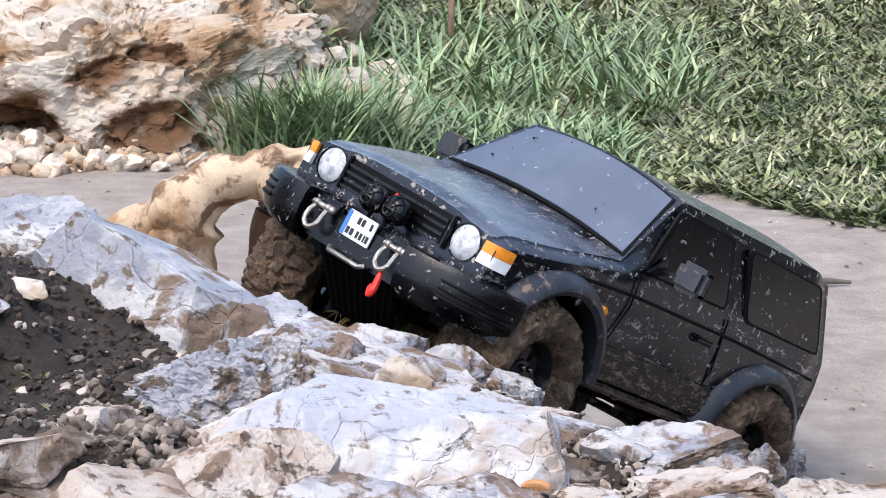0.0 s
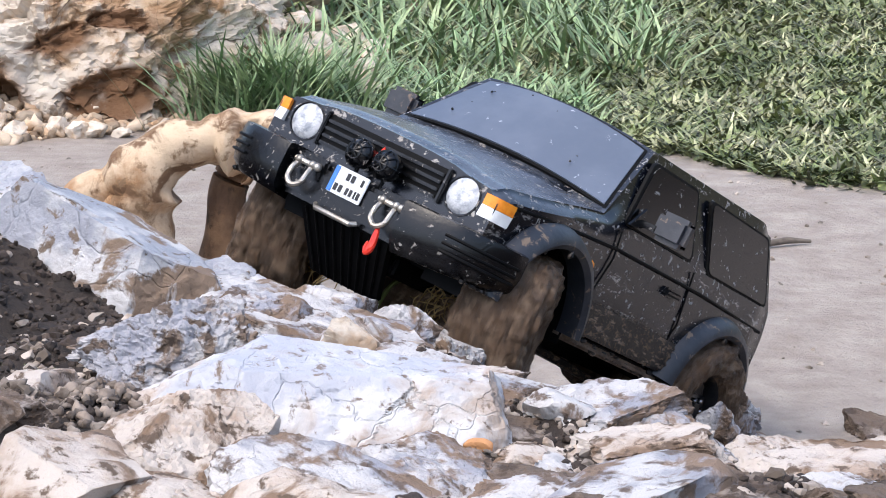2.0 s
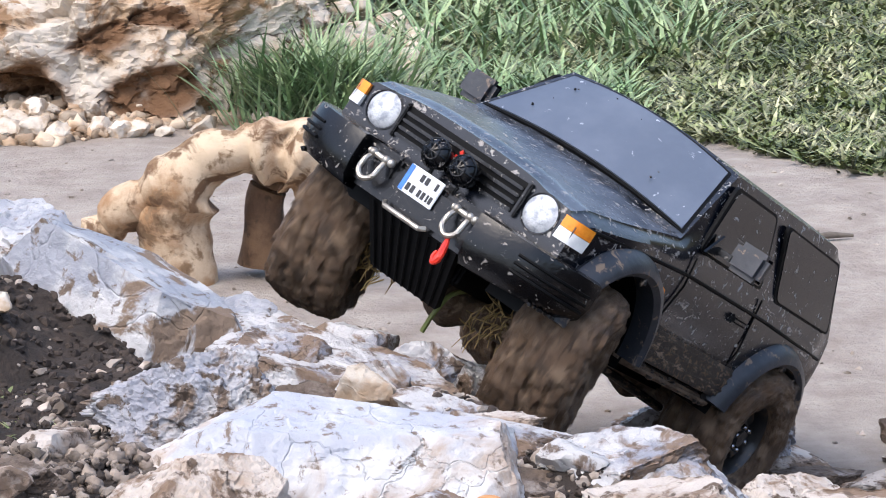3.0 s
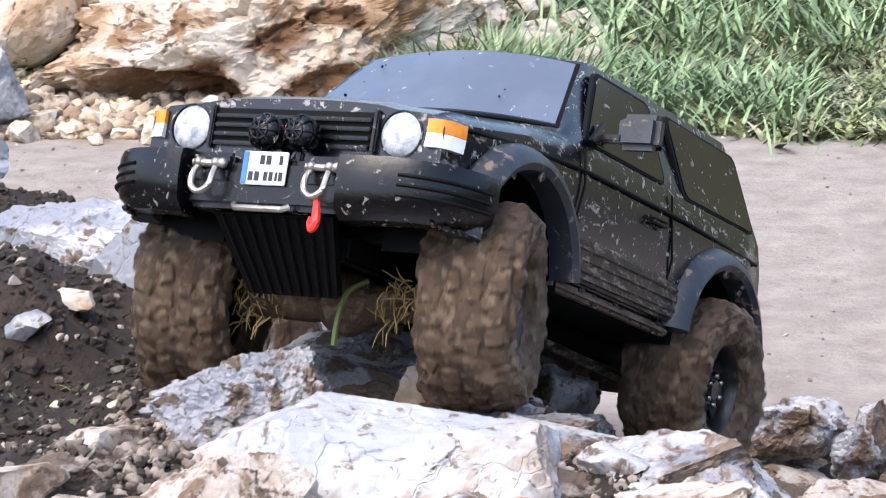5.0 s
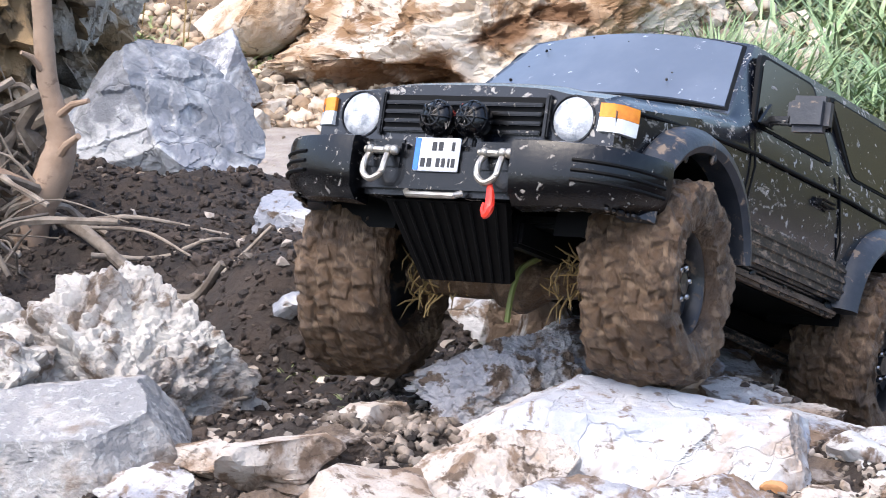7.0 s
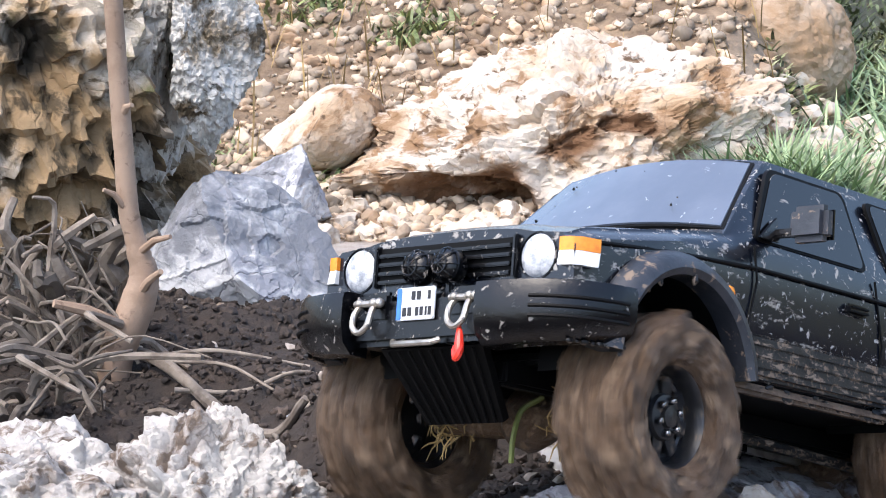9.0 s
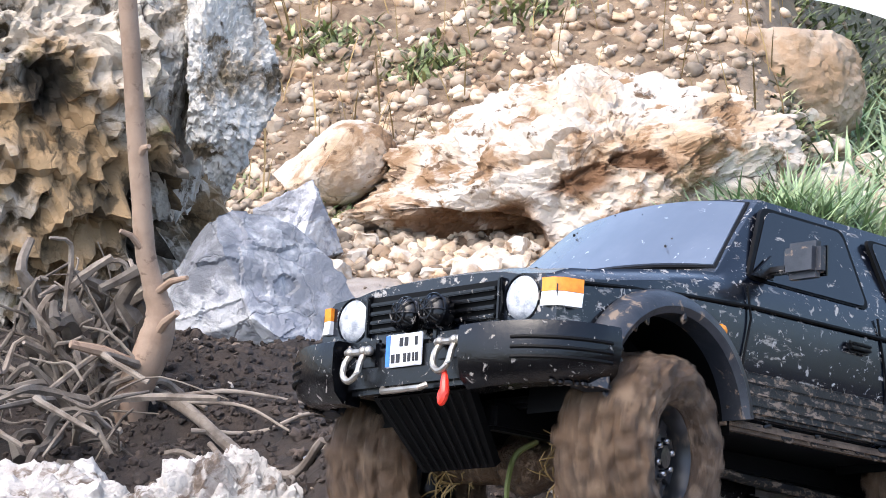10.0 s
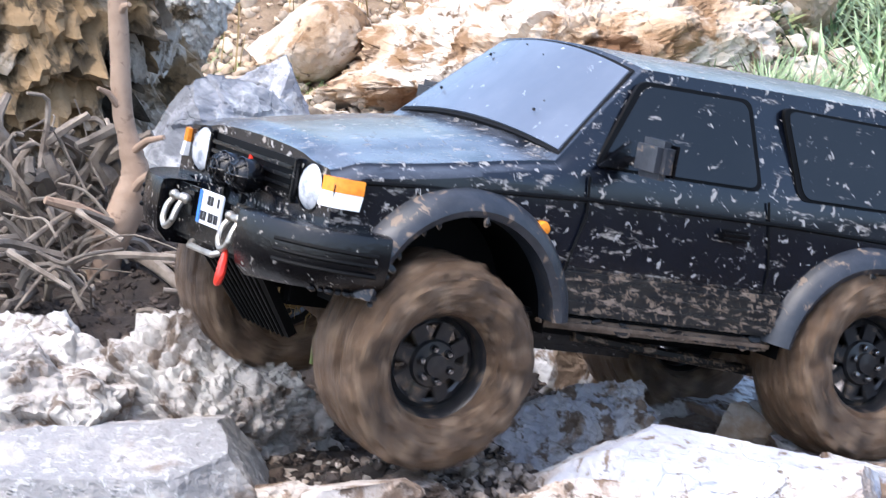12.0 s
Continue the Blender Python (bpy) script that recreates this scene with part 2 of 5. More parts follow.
M_ARCH = surface("bleached arched root", (0.62, 0.50, 0.36), (0.34, 0.20, 0.10), 20, 0.8, 0.003, 80, spots=(0.16, 0.09, 0.045), spot_scale=26, spot_at=0.545, spot_soft=0.05, film=(0.24, 0.15, 0.08), film_scale=44, film_at=(0.56, 0.66))
M_ARCHDARK = surface("dark weathered root", (0.24, 0.15, 0.085), (0.12, 0.07, 0.04), 26, 0.85, 0.003, 90, spots=(0.06, 0.036, 0.02), spot_scale=40, spot_at=0.58, spot_soft=0.06)
M_GRASS = surface("lawn blades", (0.100, 0.132, 0.040), (0.42, 0.41, 0.25), 18, 0.6, island=0.75)
M_TUFT = surface("tall grass blades", (0.18, 0.27, 0.13), (0.34, 0.40, 0.22), 16, 0.55, island=0.55)
M_WEED = surface("low green weed", (0.16, 0.20, 0.07), (0.32, 0.34, 0.16), 30, 0.6, island=0.5)
M_STRAW = surface("dry straw", (0.34, 0.24, 0.10), (0.22, 0.16, 0.07), 40, 0.8, island=0.4)
M_STEM = surface("green stem", (0.16, 0.19, 0.05), (0.24, 0.22, 0.08), 60, 0.6)
M_TAPE = surface("white tape", (0.8, 0.8, 0.8), (0.7, 0.7, 0.72), 30, 0.5)
M_TERRA = surface("orange stone chip", (0.50, 0.27, 0.12), (0.35, 0.18, 0.08), 60, 0.8, 0.001, 200)


def ground_material():
    m = bpy.data.materials.new("ground earth")
    m.use_nodes = True
    N, L = m.node_tree.nodes, m.node_tree.links
    b = N["Principled BSDF"]
    co = N.new("ShaderNodeTexCoord").outputs["Object"]
    zone = N.new("ShaderNodeVertexColor")
    zone.layer_name = "zone"
    sep = N.new("ShaderNodeSeparateColor")
    L.new(zone.outputs["Color"], sep.inputs["Color"])

    def nz(s, d=8.0):
        n = N.new("ShaderNodeTexNoise")
        n.inputs["Scale"].default_value, n.inputs["Detail"].default_value, n.inputs["Roughness"].default_value = s, d, 0.65
        L.new(co, n.inputs["Vector"])
        return n.outputs["Fac"]

    def two(s, a, c, lo=0.35, hi=0.65):
        r = N.new("ShaderNodeValToRGB")
        r.color_ramp.elements[0].position, r.color_ramp.elements[1].position = lo, hi
        r.color_ramp.elements[0].color, r.color_ramp.elements[1].color = rgb(a), rgb(c)
        L.new(nz(s), r.inputs["Fac"])
        return r.outputs["Color"]

    def mix(f, a, c):
        x = N.new("ShaderNodeMix")
        x.data_type = "RGBA"
        L.new(f, x.inputs[0]), L.new(a, x.inputs[6]), L.new(c, x.inputs[7])
        return x.outputs[2]

    soil = two(34, (0.010, 0.007, 0.005), (0.060, 0.041, 0.029), 0.32, 0.72)
    path = two(20, (0.245, 0.20, 0.165), (0.42, 0.37, 0.32), 0.28, 0.68)
    turf = two(14, (0.10, 0.085, 0.045), (0.17, 0.17, 0.075))
    bank = two(26, (0.11, 0.070, 0.040), (0.30, 0.215, 0.135))
    c = mix(sep.outputs["Red"], soil, path)
    c = mix(sep.outputs["Green"], c, turf)
    c = mix(sep.outputs["Blue"], c, bank)
    L.new(c, b.inputs["Base Color"])
    b.inputs["Roughness"].default_value = 0.85
    bp = N.new("ShaderNodeBump")
    bp.inputs["Strength"].default_value, bp.inputs["Distance"].default_value = 0.8, 0.009
    L.new(nz(110, 10), bp.inputs["Height"])
    L.new(bp.outputs["Normal"], b.inputs["Normal"])
    return m


M_GROUND = ground_material()

# ---- building helpers ----
def mesh_of(name, bm, material, smooth=True, sharp=38):
    me = bpy.data.meshes.new(name)
    bm.normal_update()
    bm.to_mesh(me)
    bm.free()
    for mat in (material if isinstance(material, (list, tuple)) else (material,)):
        me.materials.append(mat)
    if smooth:
        for p in me.polygons:
            p.use_smooth = True
        me.set_sharp_from_angle(angle=radians(sharp))
    return me


def part(name, bm, material, parent, label="", smooth=True, m=None):
    ob = new(name, mesh_of(name, bm, material, smooth))
    ob.parent = parent
    if m is not None:
        ob.matrix_basis = m
    return tagged(ob, label)


def thing(name, bm, material, label, category, group="", kind="", smooth=True, m=None, sharp=75):
    ob = new(name, mesh_of(name, bm, material, smooth, sharp))
    if m is not None:
        ob.matrix_basis = m
    return tagged(ob, label, category, group, kind)


def box(bm, c, d, bev=0.0, m=None):
    r = bmesh.ops.create_cube(bm, size=1.0)
    vs = r["verts"]
    bmesh.ops.scale(bm, vec=d, verts=vs)
    if m is not None:
        bmesh.ops.transform(bm, matrix=m, verts=vs)
    bmesh.ops.translate(bm, vec=c, verts=vs)
    if bev:
        es = list({e for v in vs for e in v.link_edges})
        bmesh.ops.bevel(bm, geom=es, offset=bev, segments=2, affect="EDGES")
    return bm


def lathe(bm, profile, seg=24, axis="y", c=(0, 0, 0)):
    """Profile rows of (radius, along) turned about an axis."""
    rings = []
    for r, h in profile:
        ring = []
        for k in range(seg):
            a = 2 * math.pi * k / seg
            u, v = r * math.cos(a), r * math.sin(a)
            p = (u, h, v) if axis == "y" else ((h, u, v) if axis == "x" else (u, v, h))
            ring.append(bm.verts.new((p[0] + c[0], p[1] + c[1], p[2] + c[2])))
        rings.append(ring)
    for a, b in zip(rings, rings[1:]):
        for k in range(seg):
            bm.faces.new((a[k], a[(k + 1) % seg], b[(k + 1) % seg], b[k]))
    return rings


def disc_caps(bm, rings):
    for ring in (rings[0], rings[-1]):
        bm.faces.new(ring)


def tube(bm, pts, radii, seg=8, rough=0.0, seed=0, closed=True):
    """A tube along points with a radius at each; rough roughens its surface."""
    pts = [Vector(p) for p in pts]
    rings, up = [], Vector((0.13, 0.21, 0.97))
    for i, p in enumerate(pts):
        d = (pts[min(i + 1, len(pts) - 1)] - pts[max(i - 1, 0)]).normalized()
        if abs(d.dot(up)) > 0.95:
            up = Vector((0.9, 0.3, 0.2))
        s = d.cross(up).normalized()
        w = s.cross(d)
        ring = []
        for k in range(seg):
            a = 2 * math.pi * k / seg
            q = p + (s * math.cos(a) + w * math.sin(a)) * radii[i]
            if rough:
                q += (q - p) * rough * noise.noise(q * (0.35 / max(radii[i], 1e-4)) + Vector((seed, 0, 0)))
            ring.append(bm.verts.new(q))
        rings.append(ring)
    for a, b in zip(rings, rings[1:]):
        for k in range(seg):
            bm.faces.new((a[k], a[(k + 1) % seg], b[(k + 1) % seg], b[k]))
    if closed:
        bm.faces.new(rings[0][::-1])
        bm.faces.new(rings[-1])
    return bm


def smooth_line(pts, n):
    """Catmull-Rom through the points, n steps a span."""
    P = [Vector(p) for p in pts]
    P = [2 * P[0] - P[1]] + P + [2 * P[-1] - P[-2]]
    out = []
    for i in range(1, len(P) - 2):
        for k in range(n):
            t = k / n
            a, b, c, d = P[i - 1], P[i], P[i + 1], P[i + 2]
            out.append(0.5 * (2 * b + (c - a) * t + (2 * a - 5 * b + 4 * c - d) * t * t + (3 * b - a - 3 * c + d) * t ** 3))
    out.append(P[-2])
    return out


def sstep(a, b, x):
    t = min(1.0, max(0.0, (x - a) / (b - a)))
    return t * t * (3 - 2 * t)


# ---- the ground: path, rock heap, lawn, stony bank and an added unseen rise in one sheet ----
def lawn_edge(x):
    return 1.82 - 0.48 * x + 0.05 * math.sin(7 * x) + 0.03 * math.sin(23 * x + 1)


def bank_foot(x):
    return 1.71 + 0.10 * sstep(-0.55, -0.26, x) + 0.02 * math.sin(17 * x)


def bank_part(x, y):
    f = bank_foot(x)
    return sstep(-0.10, -0.28, x) * sstep(f - 0.03, f + 0.05, y)


def heap_part(x, y):
    left = sstep(-0.10, -0.30, x)
    back = 1 - sstep(-0.03 + 0.42 * left, 0.50 + 0.42 * left, y + 1.2 * min(0.19, max(0.0, x)))
    front = sstep(-1.15, -0.30, y)
    right = 1 - 0.8 * sstep(0.22, 0.75, x)
    return back * front * right


def height(x, y):
    v = Vector((x, y, 0.0))
    near = heap_part(x, y)
    z = 0.196 * near
    z += 0.030 * sstep(-0.24, -0.40, x) * near * sstep(0.05, 0.3, y)
    z += near * (0.022 * math.exp(-((x + 0.18) / 0.06) ** 2 - ((y + 0.17) / 0.06) ** 2) - 0.010 * math.exp(-((x + 0.24) / 0.05) ** 2 - ((y - 0.02) / 0.08) ** 2))
    z += 0.042 * math.exp(-((x + 0.285) / 0.05) ** 2 - ((y - 0.165) / 0.05) ** 2)
    z += 0.045 * math.exp(-((x + 0.268) / 0.042) ** 2 - ((y - 0.085) / 0.05) ** 2)
    b = bank_part(x, y)
    z += b * (0.10 * sstep(0.0, 0.5, y - bank_foot(x)) * 0.5 + 0.42 * max(0.0, min(y, 3.2) - 2.06)) + (1 - b) * sstep(1.7, 6.0, y) * 0.22
    # rise out of view on the right, added to darken the car side's reflections
    z += 0.55 * sstep(1.15, 2.7, x) + 0.4 * sstep(2.7, 9.0, x)
    if abs(x) < 3 and -1.5 < y < 6:
        k = near + 0.5 * b
        z += k * (0.012 * noise.fractal(v * 16, 1.0, 2.0, 4) + 0.006 * noise.noise(v * 70))
        z += 0.004 * noise.fractal(v * 6, 1.0, 2.0, 3)
    return z


def axis_steps(fine0, fine1, step, mid, far):
    xs, p = [], fine0
    while p < fine1:
        xs.append(p)
        p += step
    lo, hi, d = [], [], step
    p = fine1
    while p < far:
        hi.append(p)
        d *= 1.25
        p += d
    hi.append(far)
    d, p = step, fine0
    while p > -far:
        d *= 1.25
        p -= d
        lo.append(p)
    return lo[::-1] + xs + hi


def build_ground():
    xs = axis_steps(-1.15, 0.85, 0.0105, 0, 60)
    ys = axis_steps(-0.45, 2.9, 0.0115, 0, 60)
    verts, cols = [], []
    for y in ys:
        for x in xs:
            verts.append((x, y, height(x, y)))
            w = 0.04 * noise.noise(Vector((x * 14, y * 14, 3)))
            near = heap_part(x, y)
            path = (1 - sstep(0.10, 0.35, near + 2 * w)) * sstep(0.30, 0.48, y - 0.22 * sstep(0.45, 0.15, x))
            b = bank_part(x + w, y + w)
            turf = sstep(-0.05, 0.05, y - lawn_edge(x) + w) * (1 - sstep(-0.05, -0.35, x))
            # path stops out of view, so the car's side mirrors dark soil
            path = path * (1 - sstep(1.0, 1.4, x + w))
            cols.append((path, turf, b * (1 - turf), 1.0))
    n = len(xs)
    faces = [(j * n + i, j * n + i + 1, (j + 1) * n + i + 1, (j + 1) * n + i) for j in range(len(ys) - 1) for i in range(n - 1)]
    me = bpy.data.meshes.new("ground")
    me.from_pydata(verts, [], faces)
    att = me.color_attributes.new("zone", "FLOAT_COLOR", "POINT")
    att.data.foreach_set("color", [c for row in cols for c in row])
    me.materials.append(M_GROUND)
    for p in me.polygons:
        p.use_smooth = True
    tagged(new("ground", me), "muddy path, soil heap, turf, stony bank and added unseen rise in one ground", "ground", kind="structure")


build_ground()


# ---- rocks ----
def rock_bm(dims, seed, cuts=10, sub=4, rough=0.05, fine=0.012, freq=2.2, planes=(), lumps=0.0, depth=(0.62, 0.9), chip=0.055, grain=3.2, layers=1.0, dents=()):
    """A faceted boulder: a ball cut by planes, with broken and fine relief. dims: full sizes in metres."""
    rnd = random.Random(seed)
    bm = bmesh.new()
    bmesh.ops.create_icosphere(bm, subdivisions=sub, radius=1.0)
    ps = [(Vector(n).normalized(), d) for n, d in planes]
    for _ in range(cuts):
        n = Vector((rnd.gauss(0, 1), rnd.gauss(0, 1), rnd.gauss(0, 1))).normalized()
        ps.append((n, rnd.uniform(*depth)))
    off = Vector((rnd.uniform(-50, 50), rnd.uniform(-50, 50), rnd.uniform(-50, 50)))
    s = Vector(dims) * 0.5
    k = 2.0 / max(dims)
    hollow_tint = bm.verts.layers.float.new("stain_shade") if dents else None
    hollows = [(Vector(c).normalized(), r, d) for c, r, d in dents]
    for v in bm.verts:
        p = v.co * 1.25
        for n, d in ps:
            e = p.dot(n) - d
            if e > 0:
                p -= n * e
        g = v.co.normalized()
        # mask of each hollow, for ochre stain and for painted shade alike
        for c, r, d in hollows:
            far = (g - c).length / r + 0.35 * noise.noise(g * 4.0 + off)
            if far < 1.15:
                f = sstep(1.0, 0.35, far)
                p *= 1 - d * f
                v[hollow_tint] = max(v[hollow_tint], sstep(1.15, 0.75, far))
        q = Vector((p.x * s.x, p.y * s.y, p.z * s.z)) * k
        p += g * rough * noise.fractal(q * freq + off, 1.0, 2.0, 3)
        if chip and sub > 3:
            for f, a in ((grain, chip), (grain * 2.9, chip * 0.45)):
                w = Vector((q.x, q.y, q.z * layers)) * f + off + noise.noise_vector(q * f * 0.8 + off) * 0.35
                c = noise.voronoi(w)[1][0]
                r = noise.noise_vector(c * 3.7)
                p += g * a * ((w - c).dot(r) * 1.1 + r.x * 0.8)
        if lumps:
            p += g * lumps * abs(noise.noise(q * 4.5 + off)) + g * lumps * 0.5 * abs(noise.noise(q * 11 + off)) + g * lumps * 0.22 * abs(noise.noise(q * 24 + off))
        p += g * fine * noise.fractal(q * freq * 6 + off, 0.8, 2.0, 3)
        v.co = Vector((p.x * s.x, p.y * s.y, p.z * s.z))
    return bm


def rock(name, label, mat, at, dims, turn=(0, 0, 0), seed=1, category="rock", smooth=False, group="", **kw):
    return thing(name, rock_bm(dims, seed, **kw), mat, label, category, group, smooth=smooth, m=pose(*at, *turn), sharp=32)


TOP = ((0, -0.25, 1), 0.62)
CAM_FACE = ((0.05, -1, 0.25), 0.66)
BIG = dict(sub=7, rough=0.045, fine=0.02, smooth=True, freq=3.5)
rock("quartz_rock", "large bluish-white quartz slab smeared with brown mud", M_SLABTOP, (-0.030, -0.146, 0.200), (0.186, 0.112, 0.080), (3, 5, 9), 11, cuts=7, depth=(0.86, 1.0),
     planes=(((0.02, -0.12, 1), 0.80), ((0.10, -1, 0.62), 0.66), ((0.75, -1, 0.30), 0.86), ((-1, -0.5, 0.35), 0.84), ((1, -0.1, 0.2), 0.88), ((0, 1, 0.3), 0.85)), sub=7, rough=0.025, fine=0.012, freq=3.0, chip=0.035, grain=2.2, smooth=True)
rock("limestone_block", "cream limestone block with muddy broken faces", M_CREAM, (-0.094, -0.224, 0.188), (0.080, 0.090, 0.096), (6, 4, 10), 21, cuts=8, depth=(0.82, 1.0), planes=(((0.1, -0.45, 1), 0.66), ((0.9, -0.6, 0.1), 0.72), ((-0.1, -1, 0.3), 0.74)), sub=7, rough=0.03, fine=0.02, chip=0.045, grain=2.6, smooth=True)
rock("quartz_rock", "grey-white quartz block caked with dark soil", M_QUARTZ, (0.008, -0.240, 0.172), (0.145, 0.105, 0.105), (6, 6, -14), 31, cuts=18, planes=(TOP, CAM_FACE), **BIG)
rock("layered_rock", "pale layered rock with soil in its cracks", M_QUARTZ, (0.108, -0.125, 0.172), (0.122, 0.125, 0.085), (4, 10, -20), 41, cuts=18, planes=(TOP,), layers=3.0, **BIG)
rock("layered_rock", "flaked white rock wedged between blocks", M_QUARTZ, (0.092, -0.205, 0.168), (0.085, 0.105, 0.085), (0, 6, 24), 43, cuts=18, planes=(TOP, CAM_FACE), layers=3.0, **BIG)
rock("layered_rock", "flat flaked white rock lying on soil", M_QUARTZ, (0.172, -0.198, 0.160), (0.100, 0.105, 0.080), (0, 12, 10), 42, cuts=18, planes=(TOP,), layers=3.0, **BIG)
rock("layered_rock", "soil-covered pale rock on the heap's crest", M_CREAM, (0.112, -0.045, 0.142), (0.115, 0.120, 0.075), (0, 14, -12), 44, cuts=18, planes=(TOP,), **BIG)
rock("layered_rock", "muddy flaked rock beside the path", M_CREAM, (0.196, 0.000, 0.128), (0.105, 0.120, 0.075), (0, 14, 20), 45, cuts=18, planes=(TOP,), **BIG)
rock("quartz_shard", "broken bluish-grey quartz shard sticking out of gravel", M_SHARD, (-0.108, -0.048, 0.206), (0.094, 0.074, 0.064), (0, 10, 14), 51, cuts=9, depth=(0.66, 0.95), planes=(((-0.35, -1, 0.45), 0.64),), sub=7, rough=0.09, fine=0.05, chip=0.13, grain=2.8, smooth=True)
rock("quartz_boulder", "bluish-grey quartz slab with white veins", M_SLAB, (-0.184, 0.172, 0.200), (0.165, 0.080, 0.088), (0, 15, -40), 61, cuts=6, depth=(0.84, 1.0), planes=(((0.05, -1, 0.42), 0.62), ((0.05, 0.25, 1), 0.80), ((1, -0.4, 0.3), 0.84), ((-0.3, -1, -0.1), 0.8)), sub=7, rough=0.03, fine=0.010, chip=0.05, grain=1.8, smooth=True)
rock("quartz_boulder", "white quartz slab half buried behind soil", M_SLAB, (-0.258, 0.262, 0.214), (0.125, 0.10, 0.080), (0, 2, -25), 62, cuts=8, planes=(TOP,), sub=7, rough=0.05, fine=0.02, chip=0.07, smooth=True)
rock("grey_stone", "flat grey stone topped with mud", M_SLAB, (-0.118, 0.205, 0.176), (0.108, 0.080, 0.066), (-6, 4, 6), 63, cuts=9, planes=(((0, -0.35, 1), 0.66),), sub=6, rough=0.05, fine=0.03, chip=0.07, smooth=True)
rock("grey_stone", "pale broken stone beside a muddy ledge", M_QUARTZ, (-0.095, 0.120, 0.182), (0.070, 0.065, 0.050), (-8, -4, 20), 67, cuts=12, planes=(((0, -0.35, 1), 0.7),), sub=6, rough=0.05, fine=0.03, chip=0.08, smooth=True)
rock("limestone_ledge", "flat muddy limestone ledge under the car", M_QUARTZ, (-0.030, 0.110, 0.164), (0.150, 0.130, 0.066), (-6, 12, -8), 64, cuts=14, planes=(((0, -0.3, 1), 0.68),), **BIG)
rock("muddy_ledge", "wet mud-coated rock ledge", M_MUDROCK, (-0.052, 0.012, 0.172), (0.130, 0.100, 0.066), (-4, 8, 6), 65, cuts=14, planes=(((0, -0.3, 1), 0.7),), **BIG)
for _i, (_x, _y, _z, _s) in enumerate(((-0.070, 0.225, 0.162, 0.050), (-0.068, 0.170, 0.160, 0.056), (0.045, 0.150, 0.136, 0.052), (0.030, 0.205, 0.140, 0.060), (0.182, 0.500, 0.036, 0.082), (0.236, 0.520, 0.024, 0.066), (0.215, 0.430, 0.040, 0.050))):
    rock("rubble_stone", "broken white stone in rubble behind the crest", M_QUARTZ, (_x, _y, _z), (_s * 1.2, _s, _s * 0.9), (8 * _i, -10 + 9 * _i, 25 * _i), 650 + _i, group="rubble behind the crest", cuts=16, depth=(0.45, 0.75), sub=6, rough=0.05, fine=0.03, chip=0.10, smooth=True)
rock("white_stone", "broken white stone beneath the car", M_QUARTZ, (-0.022, 0.060, 0.180), (0.042, 0.040, 0.040), (0, -18, 10), 66, cuts=14, depth=(0.5, 0.8), sub=5, rough=0.05, fine=0.03, smooth=True)
rock("white_stone", "flat white stone behind the quartz slab", M_QUARTZ, (0.014, -0.012, 0.190), (0.056, 0.055, 0.036), (-4, 4, 10), 68, cuts=12, planes=(TOP,), sub=5, rough=0.05, fine=0.03, smooth=True)
rock("white_stone", "small angular white stone beside a wheel track", M_PALE, (-0.033, 0.002, 0.204), (0.034, 0.030, 0.040), (0, 22, 10), 69, cuts=12, depth=(0.5, 0.8), sub=5, rough=0.04, fine=0.03, smooth=True)
rock("white_stone", "broken white stone on a muddy ledge", M_QUARTZ, (-0.036, 0.175, 0.180), (0.052, 0.036, 0.032), (0, 10, 24), 661, cuts=12, depth=(0.5, 0.85), sub=5, rough=0.05, fine=0.03, chip=0.08, smooth=True)
rock("white_stone", "broken white stone below the crest", M_QUARTZ, (0.002, 0.160, 0.170), (0.044, 0.034, 0.036), (0, -12, -14), 662, cuts=12, depth=(0.5, 0.85), sub=5, rough=0.05, fine=0.03, chip=0.08, smooth=True)
rock("white_boulder", "lumpy white conglomerate boulder", M_LUMPY, (-0.418, -0.065, 0.198), (0.190, 0.165, 0.128), (0, 6, 8), 71, cuts=9, sub=7, rough=0.12, fine=0.03, lumps=0.20, chip=0.02, smooth=True)
rock("white_boulder", "knobbly pale conglomerate lump", M_LUMPY, (-0.318, -0.076, 0.200), (0.115, 0.105, 0.105), (0, 8, 30), 72, cuts=6, sub=7, rough=0.12, fine=0.03, lumps=0.20, chip=0.02, smooth=True)
rock("grey_boulder", "flat-topped grey boulder with cream upper edge", M_GREYTOP, (-0.340, -0.195, 0.180), (0.200, 0.150, 0.118), (6, -3, -4), 81, cuts=6, depth=(0.82, 1.0), planes=(((0.02, -0.10, 1), 0.84), ((0.15, -1, 0.35), 0.68), ((1, -0.5, 0.3), 0.82)), sub=7, rough=0.03, fine=0.012, chip=0.035, grain=2.2, smooth=True)
rock("grey_boulder", "grey veined boulder with white upper faces", M_GREYROCK, (-0.449, 0.425, 0.244), (0.134, 0.105, 0.116), (0, 26, 4), 91, cuts=9, depth=(0.66, 0.9), planes=(((0.42, -0.6, 0.9), 0.56), ((-0.5, -1, 0.1), 0.6), ((0.1, -1, -0.4), 0.66)), sub=7, rough=0.03, fine=0.008, chip=0.10, grain=1.25, smooth=True)
rock("grey_boulder", "small light-grey rock leaning on a boulder", M_GREYROCK, (-0.470, 0.575, 0.228), (0.060, 0.06, 0.064), (0, 4, 10), 92, cuts=8, sub=5, rough=0.05, fine=0.03, smooth=True)
